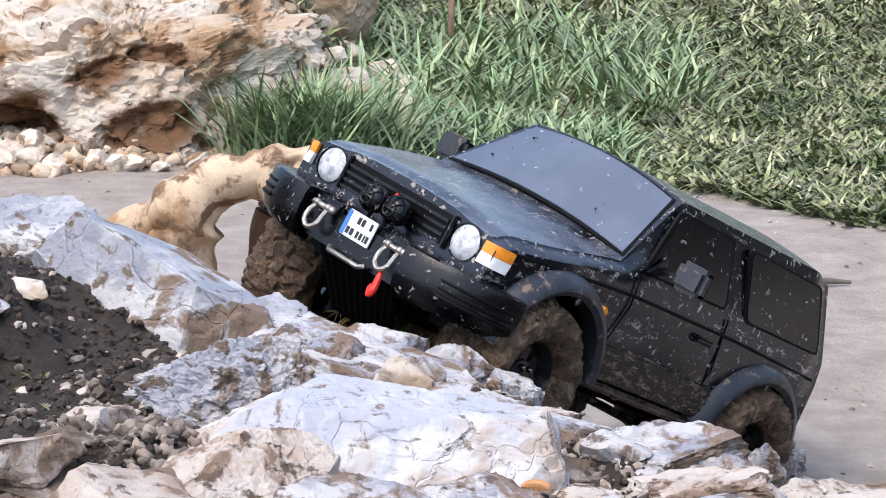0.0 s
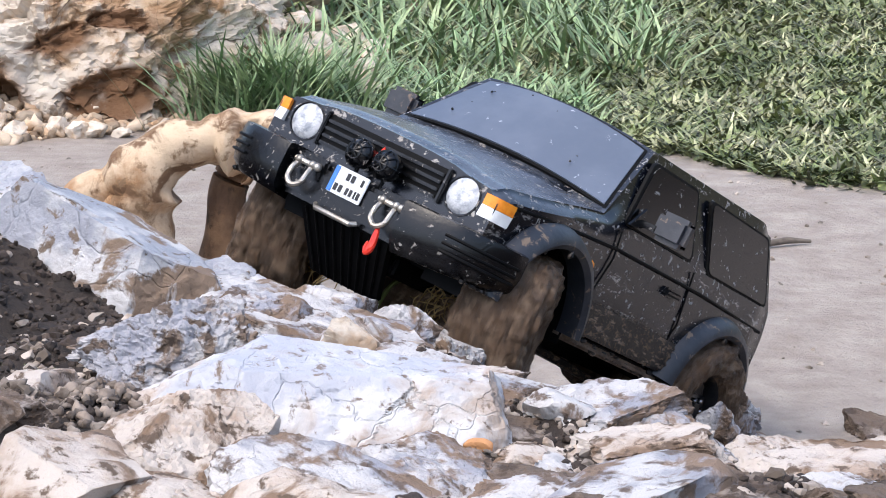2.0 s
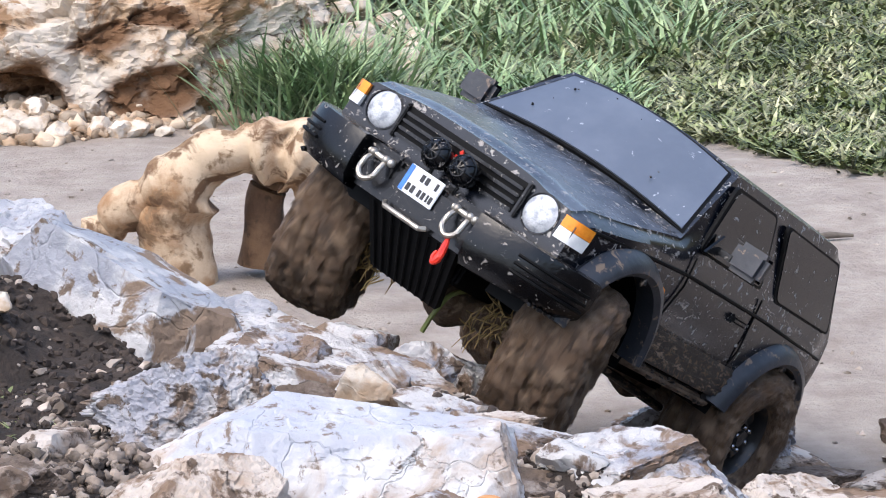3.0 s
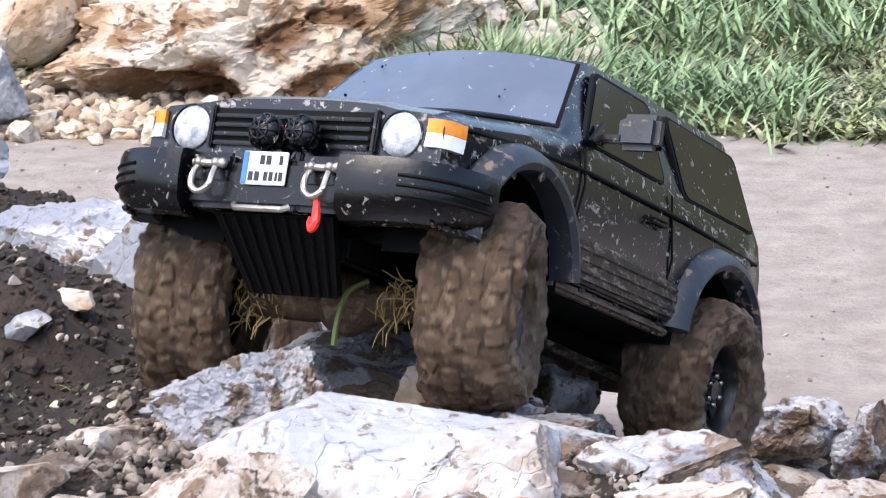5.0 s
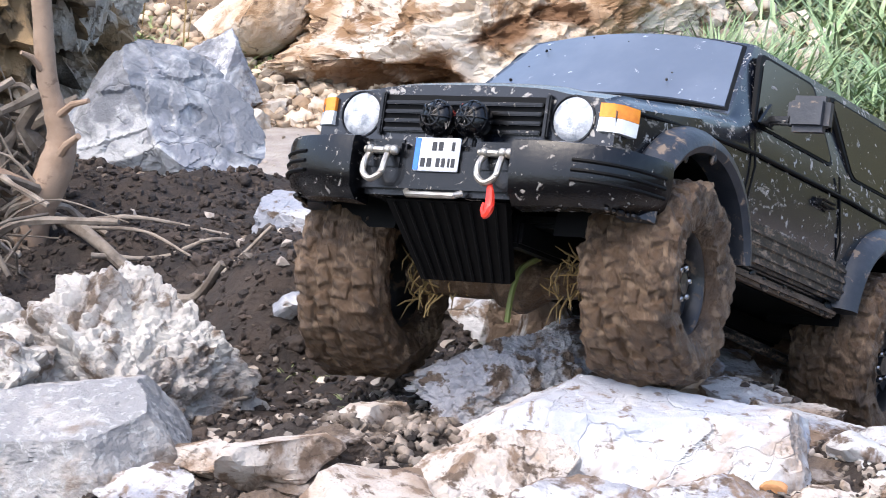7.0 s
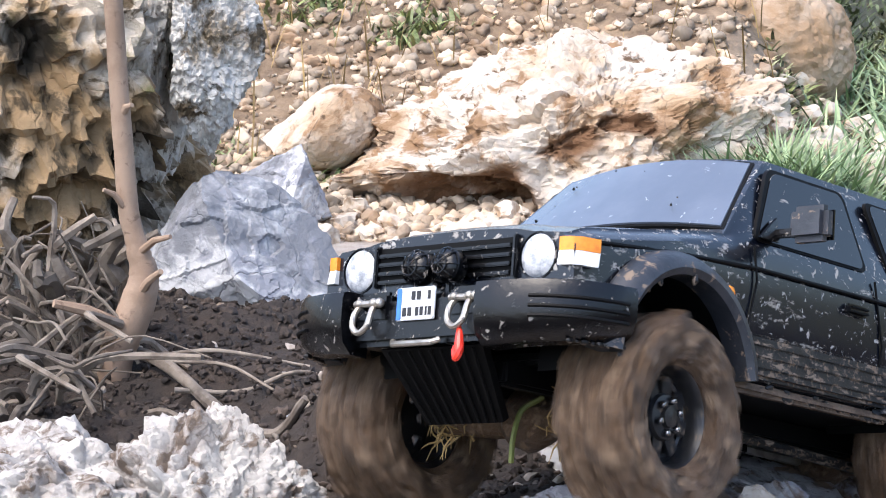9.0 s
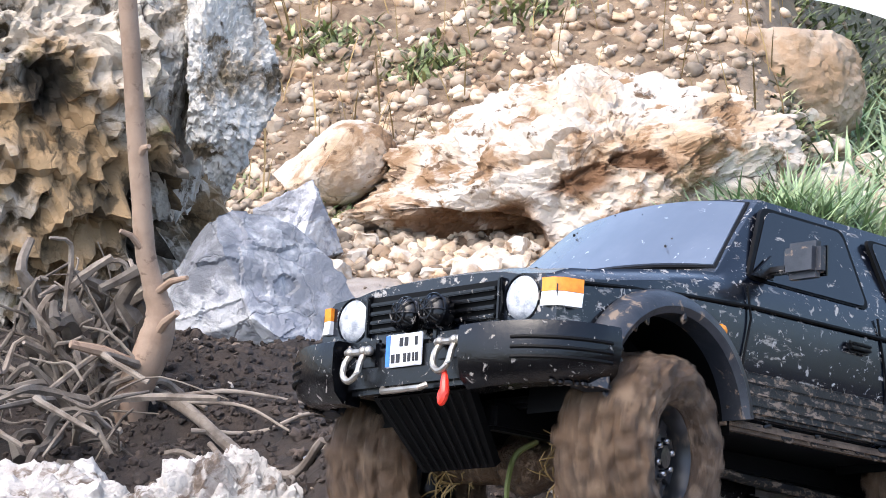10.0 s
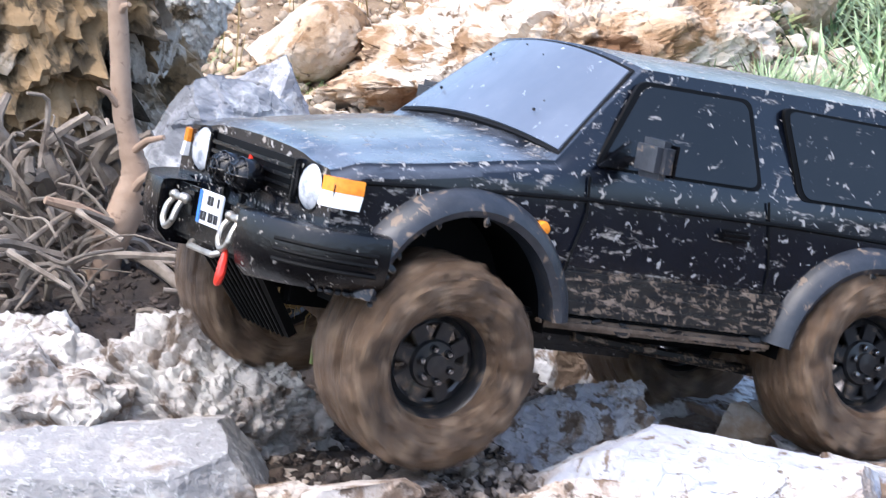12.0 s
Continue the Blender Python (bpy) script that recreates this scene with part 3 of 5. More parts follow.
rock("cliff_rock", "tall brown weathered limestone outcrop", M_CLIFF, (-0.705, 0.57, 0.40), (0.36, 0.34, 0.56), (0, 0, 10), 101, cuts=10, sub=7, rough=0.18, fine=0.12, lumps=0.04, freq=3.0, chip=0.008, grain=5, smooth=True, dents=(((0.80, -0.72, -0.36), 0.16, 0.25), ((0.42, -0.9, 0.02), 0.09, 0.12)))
rock("cliff_rock", "pale weathered limestone block on an outcrop", M_PALECLIFF, (-0.522, 0.520, 0.438), (0.085, 0.13, 0.23), (0, 6, 0), 103, cuts=8, sub=7, rough=0.12, fine=0.06, lumps=0.03, chip=0.06, grain=4.0, smooth=True)
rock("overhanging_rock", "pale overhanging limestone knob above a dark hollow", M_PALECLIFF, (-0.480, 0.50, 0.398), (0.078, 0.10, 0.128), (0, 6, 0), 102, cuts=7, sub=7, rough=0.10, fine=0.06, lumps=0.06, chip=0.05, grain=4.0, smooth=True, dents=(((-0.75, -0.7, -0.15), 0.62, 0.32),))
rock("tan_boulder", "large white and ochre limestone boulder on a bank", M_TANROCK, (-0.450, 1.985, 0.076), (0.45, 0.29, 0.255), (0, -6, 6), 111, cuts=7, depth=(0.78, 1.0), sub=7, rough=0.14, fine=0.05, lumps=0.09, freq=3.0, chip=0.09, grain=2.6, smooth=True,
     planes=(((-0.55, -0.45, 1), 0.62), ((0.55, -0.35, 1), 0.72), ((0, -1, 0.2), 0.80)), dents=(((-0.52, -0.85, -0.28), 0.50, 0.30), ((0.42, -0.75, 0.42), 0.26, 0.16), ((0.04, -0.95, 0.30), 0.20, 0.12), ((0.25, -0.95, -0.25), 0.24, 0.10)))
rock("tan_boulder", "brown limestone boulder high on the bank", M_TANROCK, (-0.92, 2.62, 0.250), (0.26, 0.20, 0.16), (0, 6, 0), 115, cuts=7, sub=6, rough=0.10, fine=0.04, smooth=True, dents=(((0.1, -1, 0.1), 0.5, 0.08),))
rock("tan_stone", "rounded tan stone on pebbles", M_TANROCK, (-0.777, 2.03, 0.088), (0.146, 0.11, 0.090), (0, -18, 5), 112, cuts=4, sub=6, rough=0.06, fine=0.02, chip=0.03, smooth=True)
rock("white_stone", "angular white stone beside a tan stone", M_GREYROCK, (-0.752, 1.775, 0.052), (0.092, 0.08, 0.105), (0, -22, 0), 113, cuts=8, sub=6, rough=0.04, fine=0.02, smooth=True)
rock("tan_boulder", "smooth tan boulder high on the bank", M_TANSMOOTH, (-0.272, 2.52, 0.132), (0.27, 0.18, 0.19), (0, 4, 0), 114, cuts=6, sub=6, rough=0.06, fine=0.03, chip=0.03, smooth=True)


def packed_rocks(count, x0, x1, y0, y1, lo, hi, seed):
    """Broken blocks wedged side by side in the soil of the heap."""
    rnd = random.Random(seed)
    spots = []
    for _ in range(count * 12):
        if len(spots) == count:
            break
        x, y, s = rnd.uniform(x0, x1), rnd.uniform(y0, y1), rnd.uniform(lo, hi)
        if all((x - a) ** 2 + (y - b) ** 2 > (0.36 * (s + c)) ** 2 for a, b, c in spots):
            spots.append((x, y, s))
    for i, (x, y, s) in enumerate(spots):
        mat, lab = rnd.choice(((M_QUARTZ, "flaked grey-white block wedged in soil"), (M_CREAM, "broken cream block wedged in soil"), (M_MUDROCK, "mud-smeared rock chunk wedged in soil")))
        rock("heap_block", lab, mat, (x, y, height(x, y) + s * 0.02), (s * rnd.uniform(0.9, 1.5), s, s * rnd.uniform(0.4, 0.6)), (rnd.uniform(-12, 8), rnd.uniform(-8, 16), rnd.uniform(-35, 35)), seed * 100 + i, group="blocks of the rock heap",
             cuts=18, planes=(TOP,), sub=6, rough=0.05, fine=0.025, freq=3.5, layers=2.0, chip=0.08, smooth=True)


packed_rocks(34, 0.03, 0.33, -0.30, 0.02, 0.035, 0.08, 7)
packed_rocks(14, -0.27, -0.11, -0.33, -0.19, 0.035, 0.07, 8)
packed_rocks(10, -0.10, 0.06, -0.36, -0.27, 0.05, 0.09, 9)
packed_rocks(20, 0.15, 0.36, 0.04, 0.38, 0.03, 0.065, 10)
packed_rocks(16, 0.15, 0.36, 0.38, 0.60, 0.04, 0.085, 12)

# ---- the radio-controlled off-road car; x ahead, y to its left, z up ----
ARCH_F, ARCH_R = (0.097, 0.054, 0.053, 0.056), (-0.157, 0.054, 0.052, 0.054)


def lower_edge(x):
    """Height of the body's lower edge with its two wheel openings."""
    z = 0.060 + 0.022 * sstep(-0.19, -0.225, x) + 0.018 * sstep(0.140, 0.165, x)
    for cx, cz, rx, rz in (ARCH_F, ARCH_R):
        u = (x - cx) / rx
        if abs(u) < 1:
            z = max(z, cz + rz * math.sqrt(1 - u * u))
    return z


def body_section(x):
    """Half section of the shell at x, from the lower edge over the shoulder to the middle."""
    nose = sstep(0.10, 0.172, x)
    hood = 0.1395 - 0.019 * sstep(0.02, 0.19, x) - 0.004 * sstep(0.155, 0.172, x)
    cab = min(1.0, max(0.0, (0.0505 - x) / 0.0535)) if x < 0.0505 else 0.0
    tail = sstep(-0.196, -0.226, x)
    zlow = lower_edge(x)
    ys = 0.0955 - 0.0075 * nose - 0.004 * tail
    belt = hood
    rows = []
    for k in range(7):
        t = k / 6
        z = zlow + (belt - 0.003 - zlow) * t
        y = ys - 0.0065 * sstep(0.085, 0.058, z) - 0.003 * sstep(0.115, 0.142, z)
        rows.append((y, z))
    top = belt + 0.0035 + cab * 0.0505 - 0.006 * tail
    edge = ys - 0.009 - 0.0165 * cab
    y0 = rows[-1][0]
    for k in range(1, 6):
        t = k / 5
        rows.append((y0 + (edge - y0) * t - 0.002 * math.sin(math.pi * t) * (1 - cab), belt - 0.003 + (top - belt + 0.003) * (t ** (0.6 + 0.4 * cab))))
    crown = 0.0055 if cab > 0.9 else 0.004 + 0.0015 * cab
    for k in range(1, 9):
        t = k / 8
        y = edge * (1 - t)
        bulge = 0.0016 * sstep(0.62, 0.52, y / 0.09) * (1 - cab)
        rows.append((y, top + crown * (1 - (1 - t) ** 2) + bulge))
    return rows


def body_shell():
    xs = [-0.226, -0.224, -0.219, -0.214]
    x = -0.210
    while x < 0.166:
        xs.append(x)
        x += 0.0045
    xs += [0.1665, 0.169, 0.1715, 0.1725]
    bm = bmesh.new()
    grid = []
    for x in xs:
        half = body_section(x)
        row = []
        for y, z in half:
            lean = 0.10 * (z - 0.1) * sstep(-0.12, -0.226, x)
            row.append((x + lean, y, z))
        full = row + [(a, -b, c) for a, b, c in row[-2::-1]]
        grid.append([bm.verts.new(p) for p in full])
    for a, b in zip(grid, grid[1:]):
        for k in range(len(a) - 1):
            bm.faces.new((a[k], b[k], b[k + 1], a[k + 1]))
    bm.faces.new(grid[0])
    bm.faces.new(grid[-1][::-1])
    return bm


def green_y(z):
    return 0.0922 - (z - 0.1365) * 0.319


def side_panel(corners, side, out=0.0012, thick=0.0012, n=6):
    """A pane with rounded corners set on the cabin's side."""
    pts = []
    C = [Vector((x, z)) for x, z in corners]
    for i, c in enumerate(C):
        a, b = C[i - 1], C[(i + 1) % len(C)]
        r = 0.006
        p, q = c + (a - c).normalized() * r, c + (b - c).normalized() * r
        for k in range(n):
            t = k / (n - 1)
            pts.append((1 - t) ** 2 * p + 2 * t * (1 - t) * c + t * t * q)
    bm = bmesh.new()
    outer = [bm.verts.new((p.x, side * (green_y(p.y) + out), p.y)) for p in pts]
    inner = [bm.verts.new((p.x, side * (green_y(p.y) + out - thick * 2), p.y)) for p in pts]
    bm.faces.new(outer if side < 0 else outer[::-1])
    bm.faces.new(inner[::-1] if side < 0 else inner)
    m = len(pts)
    for k in range(m):
        bm.faces.new((outer[k], outer[(k + 1) % m], inner[(k + 1) % m], inner[k]))
    bmesh.ops.recalc_face_normals(bm, faces=bm.faces)
    return bm


def grown(corners, d):
    c = sum((Vector(p) for p in corners), Vector((0, 0))) / len(corners)
    return [tuple(Vector(p) + (Vector(p) - c).normalized() * d) for p in corners]


def screen_pane(grow, lift):
    """The windscreen: a slightly bowed sheet on the slanting front of the cabin."""
    bm = bmesh.new()
    rows = []
    for j in range(9):
        t = j / 8
        row = []
        for i in range(17):
            u = -1 + 2 * i / 16
            s = t * (1 + 2 * grow) - grow
            half = (0.0815 - 0.0165 * s) * (1 + grow * 0.8)
            x = 0.0455 - 0.0445 * s + 0.0025 * (1 - u * u)
            z = 0.1450 + 0.0445 * s + 0.0062 * (1 - u * u)
            row.append(bm.verts.new((x + lift * 0.68, u * half, z + lift * 0.73)))
        rows.append(row)
    for a, b in zip(rows, rows[1:]):
        for i in range(16):
            bm.faces.new((a[i], a[i + 1], b[i + 1], b[i]))
    r = bmesh.ops.extrude_face_region(bm, geom=list(bm.faces))
    bmesh.ops.translate(bm, vec=(-0.0015, 0, -0.0016), verts=[v for v in r["geom"] if isinstance(v, bmesh.types.BMVert)])
    bmesh.ops.recalc_face_normals(bm, faces=bm.faces)
    return bm


def flare(arch, side, a0, a1):
    """A wheel-arch flare: a rounded lip swept round the opening."""
    cx, cz, rx, rz = arch
    sec = [(0.000, 0.090), (0.0005, 0.1035), (0.004, 0.1060), (0.0085, 0.1045), (0.0125, 0.0985), (0.0145, 0.0925), (0.012, 0.088)]
    bm = bmesh.new()
    rings = []
    for k in range(29):
        a = radians(a0 + (a1 - a0) * k / 28)
        ring = []
        for g, y in sec:
            ring.append(bm.verts.new((cx + (rx - 0.001 + g) * math.cos(a), side * y, cz + (rz - 0.001 + g) * math.sin(a))))
        rings.append(ring)
    for a, b in zip(rings, rings[1:]):
        for k in range(len(sec)):
            bm.faces.new((a[k], a[(k + 1) % len(sec)], b[(k + 1) % len(sec)], b[k]))
    bm.faces.new(rings[0])
    bm.faces.new(rings[-1][::-1])
    bmesh.ops.recalc_face_normals(bm, faces=bm.faces)
    return bm


def well(arch, side):
    """The dark inner lining of a wheel opening."""
    cx, cz, rx, rz = arch
    bm = bmesh.new()
    rings = []
    for y in (0.094, 0.048):
        rings.append([bm.verts.new((cx + rx * math.cos(radians(a)), side * y, cz + rz * math.sin(radians(a)))) for a in range(0, 181, 9)])
    for k in range(20):
        bm.faces.new((rings[0][k], rings[0][k + 1], rings[1][k + 1], rings[1][k]))
    bm.faces.new(rings[1])
    return bm


def bumper_end(side):
    """One rounded end of the front bumper, wrapping back to the wheel opening."""
    bm = bmesh.new()
    line = [(0.196, 0.047), (0.1955, 0.060), (0.192, 0.074), (0.186, 0.087), (0.175, 0.098), (0.160, 0.1045), (0.1475, 0.106)]
    prof = [(0.000, 0.0935), (0.0035, 0.0925), (0.0045, 0.089), (0.0045, 0.076), (0.002, 0.066), (-0.004, 0.0605), (-0.016, 0.060), (-0.018, 0.0935)]
    rings = []
    L = smooth_line([(a, b, 0) for a, b in line], 4)
    for i, p in enumerate(L):
        d = (L[min(i + 1, len(L) - 1)] - L[max(i - 1, 0)]).normalized()
        n = Vector((d.y, -d.x, 0))
        f = i / (len(L) - 1)
        ring = []
        for o, z in prof:
            q = p + n * o
            ring.append(bm.verts.new((q.x, side * q.y, 0.0935 + (z - 0.0935) * (1 - 0.12 * f) + 0.001 * f)))
        rings.append(ring)
    m = len(prof)
    for a, b in zip(rings, rings[1:]):
        for k in range(m):
            bm.faces.new((a[k], a[(k + 1) % m], b[(k + 1) % m], b[k]))
    bm.faces.new(rings[0])
    bm.faces.new(rings[-1][::-1])
    bmesh.ops.recalc_face_normals(bm, faces=bm.faces)
    return bm, L


def bumper_rib(L, side, z):
    bm = bmesh.new()
    pts = []
    for i in range(9, len(L) - 2):
        d = (L[i + 1] - L[i - 1]).normalized()
        q = L[i] + Vector((d.y, -d.x, 0)) * 0.0044
        pts.append((q.x, side * q.y, z))
    tube(bm, pts, [0.0011] * len(pts), 6)
    return bm


def tyre_bm(side):
    """A wide mud tyre with staggered tread blocks; side is where its outer face looks."""
    R, W = 0.0530, 0.0240
    bm = bmesh.new()
    prof = [(0.0265, W * 0.72), (0.030, W * 0.95), (0.038, W * 1.06), (0.0455, W * 1.04), (0.0495, W * 0.90), (R - 0.001, W * 0.62), (R - 0.0005, 0), (R - 0.001, -W * 0.62),
            (0.0495, -W * 0.90), (0.0455, -W * 1.04), (0.038, -W * 1.06), (0.030, -W * 0.95), (0.0265, -W * 0.72), (0.0265, W * 0.72)]
    fine = []
    for (r0, y0), (r1, y1) in zip(prof, prof[1:]):
        fine += [(r0 + (r1 - r0) * k / 3, y0 + (y1 - y0) * k / 3) for k in range(3)]
    lathe(bm, fine + prof[-1:], 150)
    for v in bm.verts:
        r = math.hypot(v.co.x, v.co.z)
        if r > 0.030:
            q = v.co * 55
            g = 0.0032 * noise.fractal(q, 1.0, 2.0, 3) + 0.0028 * noise.noise(v.co * 210) + 0.0010 * noise.noise(v.co * 480)
            v.co *= 1 + g / r
            v.co.y += (0.0018 * noise.noise(v.co * 90 + Vector((7, 0, 0))) + 0.0014 * noise.noise(v.co * 260)) * (1 if v.co.y > 0 else -1)
    return bm


def tread_block_mesh(wid, shoulder):
    """One tread block, wider at its foot."""
    bm = bmesh.new()
    r = bmesh.ops.create_cube(bm, size=1.0)
    tilt = Matrix.Rotation(radians(18 * shoulder), 4, "Z")
    for v in r["verts"]:
        top = v.co.x > 0
        c = Vector((v.co.x * 0.0042, v.co.y * wid * (0.84 if top else 1.08), v.co.z * (0.0086 if top else 0.0108)))
        v.co = tilt @ c
    bmesh.ops.bevel(bm, geom=[e for e in bm.edges if all(v.co.x > 0 for v in e.verts)], offset=0.0009, segments=1, affect="EDGES")
    return mesh_of("tread_block", bm, M_MUD, True)


TREAD = {s: tread_block_mesh(0.0100 if s else 0.0095, s) for s in (-1, 0, 1)}


def add_tread(wheel, seed):
    rnd = random.Random(seed)
    for row, y in enumerate((-0.0170, -0.0057, 0.0057, 0.0170)):
        s = 0 if abs(y) < 0.01 else (1 if y > 0 else -1)
        for k in range(26):
            a = 2 * math.pi * (k + 0.5 * (row % 2) + rnd.uniform(-0.06, 0.06)) / 26
            rr = 0.0530 - 0.0021 + (-0.0010 if s else 0.0004) + rnd.uniform(-0.0007, 0.0005)
            ob = new("tread_block", TREAD[s])
            ob.parent = wheel
            ob.matrix_basis = Matrix.Rotation(-a, 4, "Y") @ Matrix.Translation((rr, y, 0)) @ Matrix.Rotation(radians((14 if row % 2 else -14) + rnd.uniform(-12, 12)), 4, "X") @ Matrix.Diagonal((rnd.uniform(0.8, 1.25), rnd.uniform(0.8, 1.25), rnd.uniform(0.75, 1.2), 1))


def rim_bm(side):
    bm = bmesh.new()
    s = side
    prof = [(0.0270, s * 0.0165), (0.0285, s * 0.0185), (0.0275, s * 0.0175), (0.0255, s * 0.0155), (0.0240, s * 0.006), (0.0236, -s * 0.012), (0.0268, -s * 0.016)]
    lathe(bm, prof, 40)
    lathe(bm, [(0.0242, s * 0.0055), (0.0205, s * 0.0075), (0.0190, s * 0.0065)], 40)
    lathe(bm, [(0.0125, s * 0.0095), (0.0115, s * 0.0115), (0.0060, s * 0.0125), (0.0055, s * 0.0150), (0.0001, s * 0.0155)], 28)
    lathe(bm, [(0.0125, s * 0.0095), (0.0125, s * 0.004), (0.0001, s * 0.003)], 28)
    for k in range(8):
        a = 2 * math.pi * k / 8
        m = Matrix.Rotation(-a, 4, "Y")
        box(bm, (0, 0, 0), (0.010, 0.004, 0.0078), 0.0, Matrix.Translation((0, 0, 0)))
        bm.verts.ensure_lookup_table()
        for v in bm.verts[-8:]:
            v.co = m @ (v.co + Vector((0.0160, s * 0.0072, 0)))
    bmesh.ops.recalc_face_normals(bm, faces=bm.faces)
    return bm


CAR = tagged(new("toy_car"), "muddy black radio-controlled three-door off-road car climbing rocks", "toy car")


def build_car():
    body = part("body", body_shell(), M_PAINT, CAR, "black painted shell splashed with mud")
    # cabin glazing
    seal = part("windscreen_seal", screen_pane(0.035, 0.0014), M_SEAL, body)
    part("windscreen", screen_pane(0.0, 0.0026), M_SCREEN, body, "windscreen with bluish-grey sky reflection in its colour")
    DOOR = [(-0.0005, 0.1855), (-0.0660, 0.1855), (-0.0735, 0.1425), (0.0270, 0.1425)]
    REAR = [(-0.0930, 0.1850), (-0.1900, 0.1835), (-0.2040, 0.1410), (-0.1040, 0.1410)]
    for side in (1, -1):
        for nm, cs in (("door_window", DOOR), ("quarter_window", REAR)):
            part("window_seal", side_panel(grown(cs, 0.0035), side, 0.0010), M_SEAL, body)
            part(nm, side_panel(cs, side, 0.0016), M_GLASS, body, "dark tinted window with dried splashes")
        bm = bmesh.new()
        tube(bm, [(0.168, side * 0.0885, 0.1165), (0.10, side * 0.0947, 0.1215), (0.03, side * 0.0957, 0.1250), (-0.10, side * 0.0957, 0.1255), (-0.212, side * 0.0935, 0.1225)], [0.0012] * 5, 6)
        part("belt_moulding", bm, M_SEAL, body)
        bm = bmesh.new()
        tube(bm, [(0.0335, side * 0.0945, 0.1365), (0.0325, side * 0.0968, 0.118), (0.0395, side * 0.0970, 0.090), (0.0405, side * 0.0918, 0.0645)], [0.0007] * 4, 5)
        tube(bm, [(0.0405, side * 0.0918, 0.0645), (-0.080, side * 0.0918, 0.0645), (-0.0855, side * 0.0930, 0.070), (-0.0865, side * 0.0968, 0.100), (-0.0800, side * 0.0945, 0.1365)], [0.0007] * 5, 5)
        part("door_gap", bm, M_SEAL, body)
        # lower cladding with ribs
        bm = bmesh.new()
        box(bm, (-0.026, side * 0.0945, 0.078), (0.146, 0.006, 0.024), 0.002)
        clad = part("side_cladding", bm, M_CLAD, body, "ribbed lower cladding caked with mud")
        for z in (0.0725, 0.0785, 0.0845):
            bm = bmesh.new()
            box(bm, (-0.026, side * 0.0978, z), (0.144, 0.0016, 0.0026), 0.0006)
            part("rib", bm, M_CLAD, clad)
        bm = bmesh.new()
        box(bm, (-0.027, side * 0.0905, 0.0605), (0.146, 0.008, 0.006), 0.002)
        part("sill", bm, M_DRYMUD, body, "sill crusted with dried mud")
        # door handle, repeater, mirror
        bm = bmesh.new()
        box(bm, (-0.060, side * 0.0972, 0.1165), (0.020, 0.004, 0.0062), 0.0015)
        h = part("door_handle", bm, M_BLACK, body)
        for z in (0.1152, 0.1178):
            bm = bmesh.new()
            box(bm, (-0.060, side * 0.0995, z), (0.016, 0.0012, 0.0010))
            part("slot", bm, M_SEAL, h)
        bm = bmesh.new()
        lathe(bm, [(0.0001, 0.002), (0.003, 0.0016), (0.0038, 0.0), (0.0038, -0.003)], 16, "y")
        for v in bm.verts:
            v.co = Vector((v.co.x + 0.0571, side * (v.co.y + 0.0975), v.co.z + 0.1076))
        bmesh.ops.recalc_face_normals(bm, faces=bm.faces)
        part("side_repeater", bm, M_ORANGE, body, "round amber side repeater")
        bm = bmesh.new()
        box(bm, (0.0110, side * 0.1150, 0.1515), (0.011, 0.0250, 0.0200), 0.0035)
        # paler than the other black plastic: reflected sky set into the housing's colour
        mir = part("door_mirror", bm, M_FLARE, body, "dusty door mirror housing, greyed in colour for its sky reflection")
        bm = bmesh.new()
        box(bm, (0.0120, side * 0.0985, 0.1475), (0.006, 0.014, 0.0045), 0.0012)
        part("mirror_arm", bm, M_BLACK, mir)
        bm = bmesh.new()
        box(bm, (0.0051, side * 0.1150, 0.1515), (0.0012, 0.0215, 0.0165), 0.0)
        part("mirror_glass", bm, M_GLASS, mir)
        bm = bmesh.new()
        vs = [bm.verts.new(p) for p in ((0.030, side * 0.0935, 0.1425), (0.012, side * 0.0935, 0.1425), (0.010, side * 0.0895, 0.157))]
        bm.faces.new(vs)
        r = bmesh.ops.extrude_face_region(bm, geom=list(bm.faces))
        bmesh.ops.translate(bm, vec=(0, side * 0.0018, 0), verts=[v for v in r["geom"] if isinstance(v, bmesh.types.BMVert)])
        bmesh.ops.recalc_face_normals(bm, faces=bm.faces)
        part("mirror_base", bm, M_BLACK, body)
        # arches
        part("wheel_arch_flare", flare(ARCH_F, side, 8, 172), M_FLARE, body, "dusty grey wheel-arch flare")
        part("wheel_arch_flare", flare(ARCH_R, side, 8, 172), M_FLARE, body, "dusty grey wheel-arch flare")
        part("wheel_well", well(ARCH_F, side), M_SEAL, body)
        part("wheel_well", well(ARCH_R, side), M_SEAL, body)
        # front lamps
        bm = bmesh.new()
        rings = lathe(bm, [(0.0001, 0.0055), (0.0055, 0.0050), (0.0095, 0.0035), (0.0120, 0.0010), (0.0122, -0.004)], 28, "x", (0.1708, side * 0.0635, 0.1095))
        bmesh.ops.recalc_face_normals(bm, faces=bm.faces)
        hl = part("headlight", bm, M_LAMP, body, "round clear headlight")
        bm = bmesh.new()
        lathe(bm, [(0.0120, 0.0020), (0.0126, 0.0020), (0.0129, 0.0), (0.0126, -0.003)], 28, "x", (0.1712, side * 0.0635, 0.1095))
        part("bezel", bm, M_BLACK, hl)
        for nm, mat, z0, z1 in (("indicator_lens", M_ORANGE, 0.1108, 0.1178), ("side_lamp_lens", M_WHITELENS, 0.1032, 0.1106)):
            bm = bmesh.new()
            A = [(0.1750, 0.0795), (0.1740, 0.0855), (0.1700, 0.0903), (0.1590, 0.0935), (0.1580, 0.0850), (0.1650, 0.0795)]
